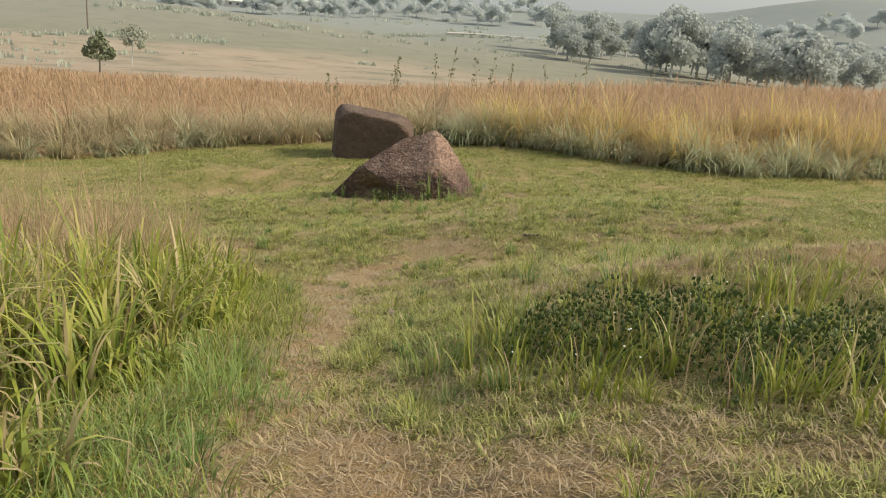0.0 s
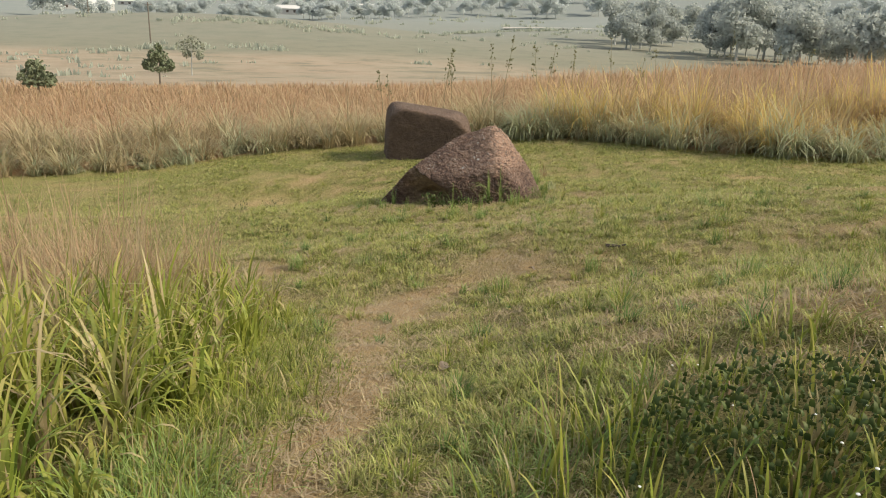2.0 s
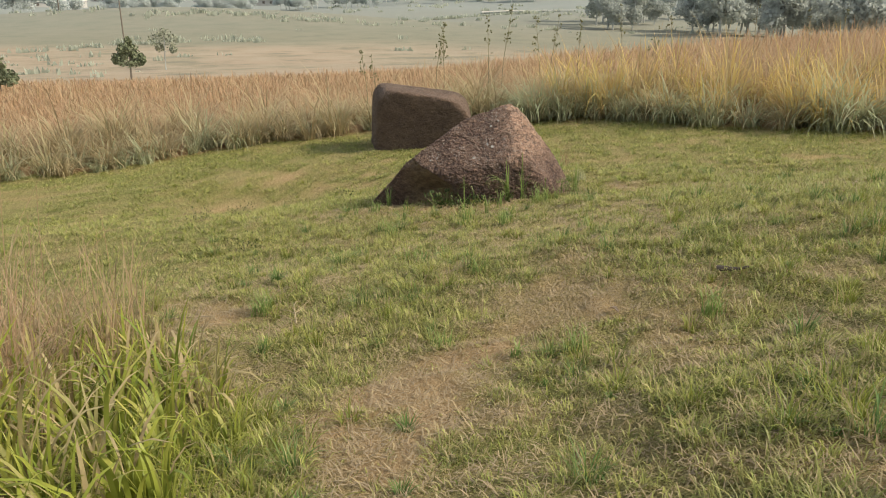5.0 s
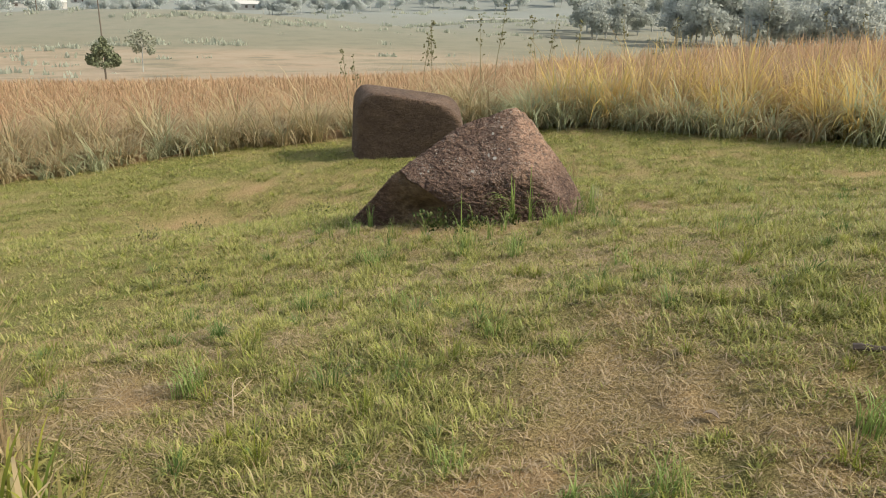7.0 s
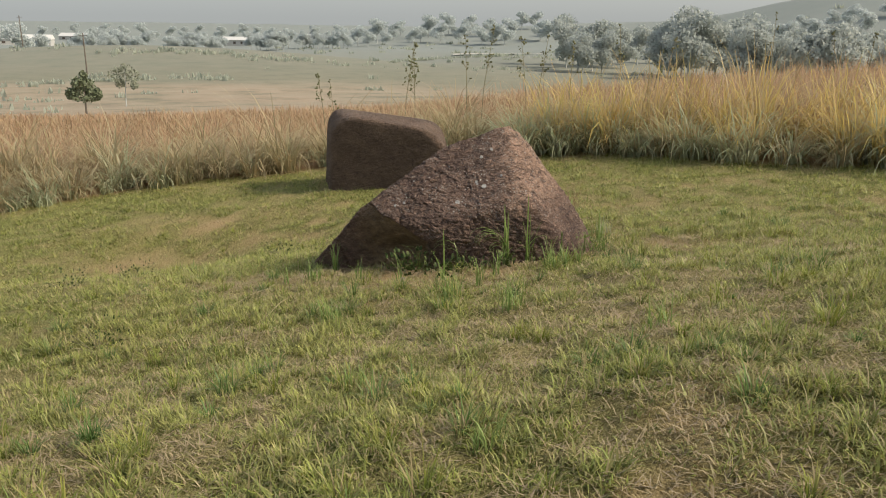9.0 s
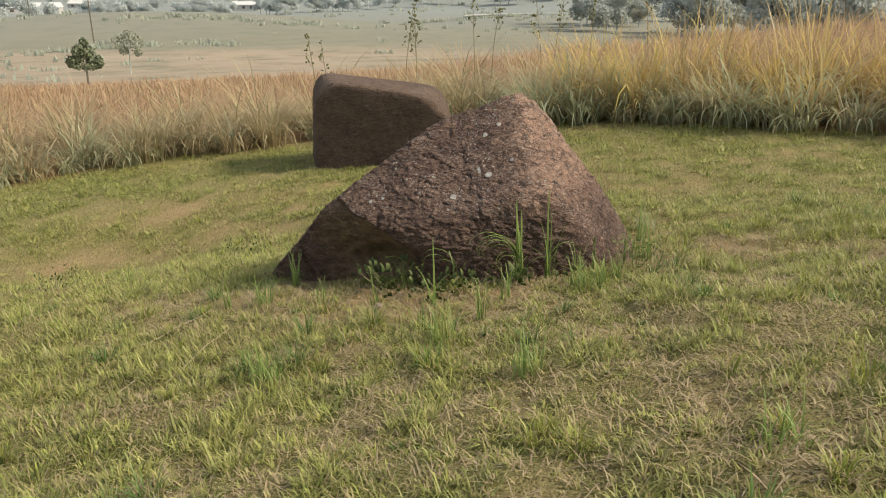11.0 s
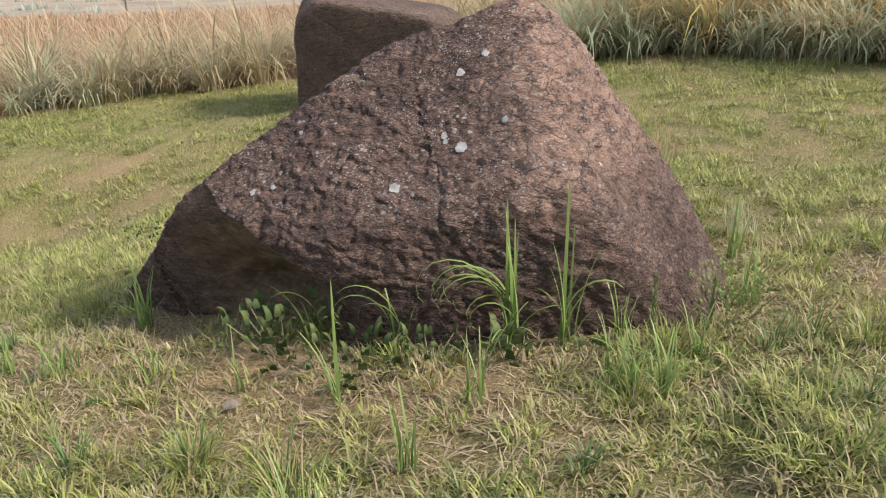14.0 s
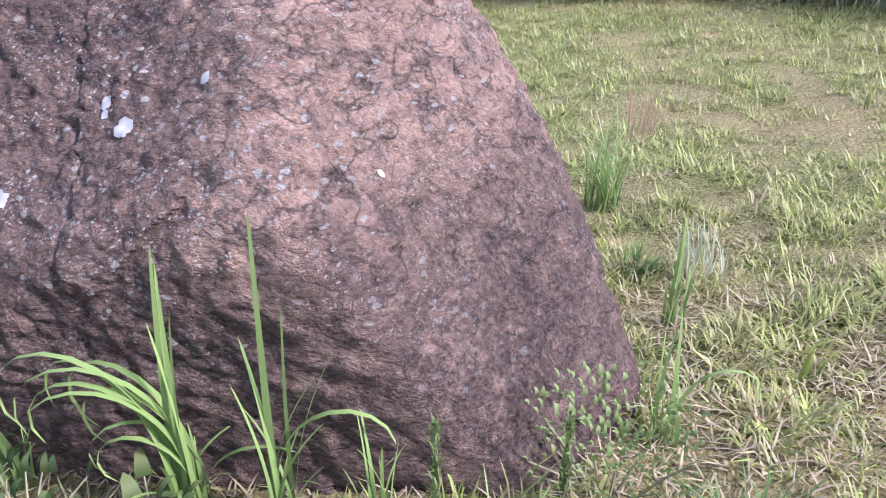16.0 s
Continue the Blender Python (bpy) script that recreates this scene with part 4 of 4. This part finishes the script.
STALK = plain_material("weed_stem", (0.20, 0.19, 0.10), (0.26, 0.22, 0.13), 5)
SEED = plain_material("seed_head", (0.10, 0.10, 0.05), (0.20, 0.20, 0.08), 30)
for x, y, high, leafy in ((-1.45, 31, 3.0, 16), (-1.1, 31.2, 2.8, 18), (0.36, 31, 3.05, 10), (0.71, 31.1, 3.3, 16), (2.06, 31, 2.8, 12), (2.3, 31.3, 2.9, 12), (3.2, 31, 2.6, 8),
                          (4.66, 31, 2.9, 4), (5.5, 31, 2.1, 6), (6.3, 31.2, 2.4, 4), (8.8, 31, 2.8, 3), (10.6, 31, 2.2, 3), (11.5, 31, 2.1, 3), (-3.6, 31, 2.3, 9), (-3.35, 31.3, 2.1, 8)):
    weed_stalk(x, y, high, leafy)


# ---------------------------------------------------------------- plants round the front boulder
def grass_plant(x, y, leaves, label, mat):
    """A clump whose long leaves each have heading (degrees), length, bend and width."""
    base = tagged(new("grass_clump"), label, "grass clump", "clumps round the boulder")
    base.location = (x, y, float(ground_z(x, y)) - 0.01)
    reach = 0.035 if len(leaves) < 30 else 0.085
    for heading, length, bend, width in leaves:
        r = np.array([[rng.uniform(-reach, reach), rng.uniform(-reach, reach), 0]])
        v, l, st, at = blades(r, np.array([length * 1.12]), np.array([width]), np.array([radians(heading)]), np.array([bend * (1.5 if bend > 2 else 1.0)]), 14, None, 2.1 if bend > 2 else 1.2)
        leaf = new("leaf", mesh_of("leaf", v, l, st, mat, at, True))
        leaf.parent = base
    return base


def random_leaves(count, l0, l1, c0, c1, w):
    return [(rng.uniform(0, 360), rng.uniform(l0, l1), rng.uniform(c0, c1), w * rng.uniform(0.7, 1.2)) for _ in range(count)]


grass_plant(0.20, 17.02, [(182, 0.78, 2.75, 0.022), (190, 0.72, 2.5, 0.021), (170, 0.70, 3.0, 0.022), (200, 0.50, 2.8, 0.02), (188, 0.46, 2.9, 0.02), (100, 0.56, 0.15, 0.016),
                         (80, 0.50, 0.2, 0.014), (150, 0.48, 0.3, 0.014), (210, 0.42, 0.6, 0.014), (0, 0.34, 1.9, 0.02), (250, 0.3, 2.0, 0.016), (175, 0.40, 1.2, 0.014),
                         (300, 0.28, 1.8, 0.014), (185, 0.66, 2.6, 0.024), (176, 0.58, 2.9, 0.022), (195, 0.62, 2.2, 0.022), (95, 0.62, 0.25, 0.02), (110, 0.58, 0.4, 0.018), (165, 0.66, 2.4, 0.02)] + random_leaves(9, 0.15, 0.35, 0.4, 1.8, 0.011),
            "bright green clump of long arching grass leaves against the boulder", CLUMP)
grass_plant(0.43, 17.0, [(95, 0.70, 0.08, 0.02), (85, 0.5, 0.15, 0.012), (150, 0.44, 0.35, 0.018), (170, 0.36, 0.4, 0.014), (5, 0.56, 2.75, 0.022), (20, 0.45, 0.5, 0.01),
                         (30, 0.36, 0.7, 0.01)] + random_leaves(6, 0.12, 0.3, 0.3, 1.5, 0.010),
            "upright clump of stiff green grass leaves against the boulder", CLUMP)
grass_plant(-0.30, 17.08, [(180, 0.62, 2.7, 0.016), (186, 0.55, 2.9, 0.016), (170, 0.40, 2.3, 0.014), (120, 0.36, 0.9, 0.012)] + random_leaves(7, 0.12, 0.3, 0.5, 1.8, 0.010),
            "slender grass clump arching along the boulder's foot", CLUMP)
grass_plant(-0.72, 17.2, [(185, 0.50, 2.6, 0.016), (160, 0.35, 1.4, 0.012)] + random_leaves(6, 0.12, 0.28, 0.5, 1.8, 0.010),
            "thin arching grass clump by the hollow under the boulder", CLUMP)
grass_plant(-1.72, 17.55, [(60, 0.34, 0.3, 0.012), (150, 0.4, 0.5, 0.012)] + random_leaves(26, 0.14, 0.34, 0.3, 1.5, 0.009), "dense soft green grass clump at the boulder's end", CLUMP)
grass_plant(-0.50, 16.62, [(100, 0.50, 0.25, 0.018), (170, 0.34, 0.8, 0.014), (20, 0.3, 1.2, 0.014)] + random_leaves(8, 0.12, 0.28, 0.5, 1.7, 0.010),
            "yellow-green grass clump before the boulder", CLUMP)
grass_plant(0.66, 16.98, random_leaves(8, 0.12, 0.32, 0.1, 0.8, 0.010), "short upright grass clump at the boulder's foot", CLUMP)
grass_plant(1.30, 17.35, [(5, 0.40, 2.6, 0.016), (100, 0.34, 0.3, 0.014), (60, 0.30, 0.4, 0.013)] + random_leaves(12, 0.14, 0.3, 0.3, 1.5, 0.010),
            "yellow-green grass clump at the boulder's corner", CLUMP)
grass_plant(1.24, 19.2, random_leaves(70, 0.25, 0.50, 0.4, 1.9, 0.008), "thick soft green tussock behind the boulder", CLUMP)
grass_plant(1.54, 18.37, random_leaves(48, 0.12, 0.24, 0.2, 1.3, 0.006), "small brownish-green tussock behind the boulder", FRINGE)
for x, y, count, l in ((-0.95, 16.75, 10, 0.24), (0.05, 16.55, 12, 0.28), (0.75, 16.5, 26, 0.24), (-0.15, 16.1, 14, 0.26), (-1.4, 16.9, 12, 0.22), (0.95, 16.85, 14, 0.22), (-2.2, 17.1, 14, 0.24)):
    grass_plant(x, y, random_leaves(count, l * 0.5, l * 1.2, 0.3, 1.7, 0.009), "small green grass clump before the boulder", CLUMP)

grass_plant(1.52, 20.4, random_leaves(46, 0.25, 0.52, 0.2, 1.5, 0.005), "wispy dry pinkish grass tuft in the turf", STRAW)
grass_plant(1.40, 18.0, [(100, 0.36, 0.2, 0.016), (70, 0.32, 0.3, 0.014)] + random_leaves(9, 0.14, 0.3, 0.2, 1.2, 0.011), "upright yellow-green grass clump beside the boulder", CLUMP)
grass_plant(-2.34, 11.66, random_leaves(90, 0.12, 0.28, 1.1, 1.95, 0.006), "dense dark green arching tussock in the turf", CLUMP)
for x, y, count, l in ((-0.67, 10.47, 30, 0.16), (-0.14, 10.09, 26, 0.15), (0.27, 10.1, 40, 0.2), (-0.42, 15.72, 44, 0.28), (-1.49, 15.37, 50, 0.26), (0.04, 14.94, 40, 0.24), (0.63, 16.6, 46, 0.24), (1.25, 10.3, 44, 0.24),
                       (2.3, 8.6, 44, 0.26), (-0.35, 12.1, 34, 0.2), (-1.1, 13.4, 30, 0.18), (0.9, 13.7, 34, 0.2), (-1.9, 17.0, 40, 0.24)):
    grass_plant(x, y, random_leaves(count, l * 0.45, l * 1.15, 0.5, 2.2, 0.0075), "fresh green grass tuft in the worn turf", CLUMP)


def sprig(x, y, high, label):
    """A small weed: a stem with whorls of narrow leaves."""
    base = tagged(new("weed_sprig"), label, "weed")
    base.location = (x, y, float(ground_z(x, y)) - 0.01)
    bm = bmesh.new()
    tube(bm, [(0, 0, 0), (0.01, 0, high * 0.5), (-0.01, 0, high)], [0.004, 0.003, 0.002], 5)
    part("stem", bm, STALK, base)
    n = 130
    f = rng.uniform(0.15, 1.0, n)
    root = np.stack([rng.normal(0, 0.004, n), rng.normal(0, 0.004, n), f * high], 1)
    v, l, st, at = blades(root, rng.uniform(0.03, 0.06, n) * (1.15 - 0.5 * f), np.full(n, 0.005), rng.uniform(0, 6.283, n), rng.uniform(0.6, 1.6, n), 3)
    leaves = new("leaves", mesh_of("leaves", v, l, st, LEAF_PALE, at))
    leaves.parent = base
    tagged(leaves, kind="stuff")


def broad_weed(x, y, count, spread_r, high, size, mat, label):
    """A low plant of broad pointed leaves on short stems."""
    n = count
    a, r = rng.uniform(0, 6.283, n), spread_r * np.sqrt(rng.random(n))
    base = tagged(new("broadleaf_weed"), label, "weed")
    base.location = (x, y, float(ground_z(x, y)))
    root = np.stack([r * np.cos(a), r * np.sin(a), high * rng.uniform(0.1, 1, n)], 1)
    v, l, st, at = blades(root, size * rng.uniform(0.7, 1.3, n), size * 0.55 * rng.uniform(0.7, 1.2, n), a + rng.normal(0, 0.5, n), rng.uniform(1.2, 2.2, n), 4)
    leaves = new("leaves", mesh_of("leaves", v, l, st, mat, at, True))
    leaves.parent = base
    tagged(leaves, kind="stuff")
    for p in root[:: max(2, count // 10)]:
        bm = bmesh.new()
        tube(bm, [(p[0] * 0.3, p[1] * 0.3, -0.01), (p[0] * 0.7, p[1] * 0.7, p[2] * 0.6), tuple(p)], [0.004, 0.003, 0.002], 4)
        part("stem", bm, STALK, base)


LEAF_PALE = blade_material("pale_leaves", [(0.15, 0.20, 0.06)], [(0.26, 0.32, 0.10)], (0.21, 0.27, 0.08), 0.6, 0.35)
sprig(0.78, 16.97, 0.30, "small feathery blue-green weed against the boulder")
sprig(1.05, 17.08, 0.24, "small feathery pale weed at the boulder's corner")
for x, y, count, r, h, size, label in ((0.18, 16.88, 18, 0.12, 0.12, 0.07, "dark heart-leaved weed under the grass clump"), (-0.45, 16.9, 60, 0.28, 0.15, 0.062, "dark leafy weed at the boulder's foot"),
                                       (-0.85, 17.12, 70, 0.28, 0.24, 0.07, "dark leafy weed in the hollow under the boulder"), (-0.15, 16.9, 26, 0.16, 0.09, 0.05, "low dark leafy weed at the stone's foot"), (0.52, 16.86, 7, 0.06, 0.07, 0.05, "small dark leafy weed before the boulder")):
    broad_weed(x, y, count, r, h, size, LEAF, label)
broad_weed(1.16, 17.16, 300, 0.20, 0.24, 0.024, LEAF_PALE, "bushy small-leaved pale green weed at the boulder's corner")
for x, y in ((-3.55, 15.4), (-2.75, 19.8), (-4.6, 18.9), (-5.2, 18.4)):
    broad_weed(x, y, 60, 0.28, 0.2, 0.035, LEAF, "low dark leafy weed in the mown grass")


# ---------------------------------------------------------------- straws and sticks on the ground
def stick(name, x0, y0, x1, y1, r, mat, label, category):
    n = 7
    pts = []
    for i in range(n):
        f = i / (n - 1)
        x, y = x0 + (x1 - x0) * f, y0 + (y1 - y0) * f
        pts.append((x, y, float(ground_z(x, y)) + 0.03 + 0.012 * math.sin(5 * f + x0)))
    bm = bmesh.new()
    tube(bm, pts, [r * (1.1 - 0.7 * i / n) for i in range(n)], 6)
    me = bpy.data.meshes.new(name)
    bm.to_mesh(me)
    bm.free()
    me.materials.append(mat)
    tagged(new(name, me), label, category)


DRY_STEM = plain_material("dry_stem", (0.36, 0.29, 0.18), (0.46, 0.37, 0.24), 20)
DARK_WOOD = plain_material("dark_wood", (0.07, 0.055, 0.045), (0.13, 0.10, 0.08), 25)
stick("dry_stem", -2.69, 16.31, -2.30, 16.97, 0.004, DRY_STEM, "long dry grass stem lying on the turf", "stem")
stick("dry_stem", -2.18, 15.56, -2.02, 16.38, 0.004, DRY_STEM, "long bent dry grass stem lying on the turf", "stem")
stick("dry_stem", -2.55, 15.4, -2.38, 15.62, 0.004, DRY_STEM, "short dry grass stem lying on the turf", "stem")
stick("dry_stem", -4.4, 12.0, -2.75, 11.56, 0.005, DRY_STEM, "dry grass stem lying across the turf", "stem")
stick("stick", 1.51, 11.05, 1.72, 10.95, 0.022, DARK_WOOD, "short dark dead stick on the grass", "stick")




def dead_twig(x, y, turn, long):
    """A forked dead twig lying on the turf."""
    base = tagged(new("dead_twig"), "forked pale dead twig lying on the turf", "twig")
    base.matrix_basis = Matrix.Translation((x, y, float(ground_z(x, y)) + 0.025)) @ pose(0, 0, 0, 0, 0, turn)
    for a, start, reach in ((0, 0.0, 1.0), (32, 0.35, 0.5), (-40, 0.5, 0.4), (55, 0.15, 0.35), (-25, 0.75, 0.3)):
        c, d = math.cos(radians(a)), math.sin(radians(a))
        bm = bmesh.new()
        tube(bm, [(long * (start + reach * f * c), long * reach * f * d, 0.02 * math.sin(4 * f + a)) for f in (0, 0.4, 0.7, 1)],
             [0.005 * k * (0.7 + 0.3 * reach) for k in (1.0, 0.8, 0.6, 0.3)], 5)
        part("branch", bm, DRY_STEM, base)


def dead_leaf(x, y, turn, size):
    """A fallen leaf, curled along its middle vein."""
    bm = bmesh.new()
    rows = []
    for i in range(7):
        f = i / 6
        w = 0.42 * size * math.sin(math.pi * (0.06 + 0.90 * f)) ** 0.8
        z = 0.16 * size * math.sin(math.pi * f) * (1 if i % 2 else 0.85)
        rows.append([bm.verts.new((size * (f - 0.5), w * k, z + 0.5 * w * k * k)) for k in (-1, -0.5, 0, 0.5, 1)])
    for a, b in zip(rows, rows[1:]):
        for k in range(4):
            bm.faces.new((a[k], a[k + 1], b[k + 1], b[k]))
    bmesh.ops.solidify(bm, geom=bm.faces[:], thickness=0.0015)
    me = bpy.data.meshes.new("dead_leaf")
    bm.to_mesh(me)
    bm.free()
    me.materials.append(DEAD_LEAF)
    ob = tagged(new("dead_leaf", me), "curled grey-brown fallen leaf on the turf", "leaf", "fallen leaves")
    ob.matrix_basis = Matrix.Translation((x, y, float(ground_z(x, y)) + 0.022)) @ pose(0, 0, 0, 12, -8, turn)


DEAD_LEAF = plain_material("dead_leaf", (0.26, 0.20, 0.15), (0.46, 0.38, 0.30), 30)
dead_twig(-1.92, 11.2, 105, 0.5)
for x, y, turn, size in ((-0.21, 7.15, 40, 0.10), (-2.05, 9.62, 10, 0.12), (-2.36, 10.1, 70, 0.13), (0.62, 10.6, 150, 0.08), (-0.9, 16.55, 20, 0.07)):
    dead_leaf(x, y, turn, size)


# ---------------------------------------------------------------- lichen on the front boulder
def lichen(where, size):
    """A thin pale crust that follows the boulder's face round a place."""
    stone = FRONT.data
    n = len(stone.vertices)
    co, no = np.empty(n * 3, np.float32), np.empty(n * 3, np.float32)
    stone.vertices.foreach_get("co", co)
    stone.vertices.foreach_get("normal", no)
    co, no = co.reshape(-1, 3), no.reshape(-1, 3)
    d = np.array(where, float) - np.array(C1)
    d /= np.linalg.norm(d)
    mid = co[np.argmax((co / np.linalg.norm(co, axis=1)[:, None]) @ d)]
    inside = np.linalg.norm(co - mid, axis=1) < size * (0.75 + 0.6 * wave3(co, size * 0.7, 14))
    tri = np.empty(len(stone.polygons) * 3, np.int32)
    stone.loops.foreach_get("vertex_index", tri)
    tri = tri.reshape(-1, 3)
    tri = tri[inside[tri].all(axis=1)]
    ids, index = np.unique(tri, return_inverse=True)
    me = mesh_of("lichen_patch", co[ids] + 0.004 * no[ids], index.ravel(), np.arange(0, tri.size, 3), CRUST, (), True)
    tagged(new("lichen_patch", me), "pale grey crust of lichen").parent = FRONT


CRUST = plain_material("lichen_crust", (0.34, 0.31, 0.28), (0.46, 0.43, 0.39), 60)
for where, size in (((-0.03, 17.386, -2.217), 0.032), ((-0.10, 17.44, -2.2), 0.016), ((-0.33, 17.35, -2.42), 0.026), ((-0.09, 17.40, -2.12), 0.02), ((0.16, 17.48, -2.13), 0.018),
                    ((-0.02, 17.7, -1.86), 0.022), ((0.1, 17.75, -1.8), 0.02), ((-0.95, 17.5, -2.5), 0.02), ((-0.86, 17.5, -2.47), 0.018), ((0.62, 17.4, -2.3), 0.014)):
    lichen(where, size)


# ---------------------------------------------------------------- houses and track across the valley
def house(x, y, wide, deep, wall, turn):
    base = tagged(new("house"), "low pale-roofed building in the hazy valley", "building", "far buildings")
    base.matrix_basis = Matrix.Translation((x, y, float(ground_z(x, y)))) @ pose(0, 0, 0, 0, 0, turn)
    bm = bmesh.new()
    bmesh.ops.create_cube(bm, size=1, matrix=Matrix.Translation((0, 0, wall / 2 - 0.5)) @ Matrix.Diagonal((wide, deep, wall + 1, 1)))
    part("wall", bm, PLASTER, base)
    bm = bmesh.new()
    w, d, top = wide / 2 + 0.6, deep / 2 + 0.8, wall + deep * 0.28
    v = [bm.verts.new(p) for p in ((-w, -d, wall), (w, -d, wall), (w, d, wall), (-w, d, wall), (-w, 0, top), (w, 0, top))]
    for f in ((0, 1, 5, 4), (2, 3, 4, 5), (1, 2, 5), (3, 0, 4), (3, 2, 1, 0)):
        bm.faces.new([v[i] for i in f])
    part("roof", bm, ROOF, base)
    for k in range(3):
        bm = bmesh.new()
        bmesh.ops.create_cube(bm, size=1, matrix=Matrix.Translation((wide * (k - 1) * 0.3, -deep / 2 - 0.03, wall * 0.55)) @ Matrix.Diagonal((wide * 0.1, 0.08, wall * 0.4, 1)))
        part("window", bm, DARK_WOOD, base)


for az, dist, wide, deep, wall, turn in ((-27.0, 760, 46, 14, 5, 12), (-13.8, 730, 22, 10, 5, -6), (-20.3, 740, 14, 9, 4, 20), (-8.5, 1000, 24, 12, 6, 5), (-24, 980, 30, 12, 5, -10)):
    house(*polar(az, dist), wide, deep, wall, turn)
utility_pole(-158, 318, 12)


def track():
    """A pale dirt track over the far slope."""
    n = 24
    v = []
    for i in range(n):
        f = i / (n - 1)
        x, y = 12 + 62 * f, 520 + 26 * math.sin(2.5 * f)
        for o in (-3.5, 3.5):
            v.append((x, y + o * 2.2, float(ground_z(x, y + o * 2.2)) + 1.0))
    me = bpy.data.meshes.new("track")
    me.from_pydata(v, [], [(2 * i, 2 * i + 2, 2 * i + 3, 2 * i + 1) for i in range(n - 1)])
    me.materials.append(DIRT)
    tagged(new("track", me), "pale dirt track across the far slope", "road", kind="structure")


track()
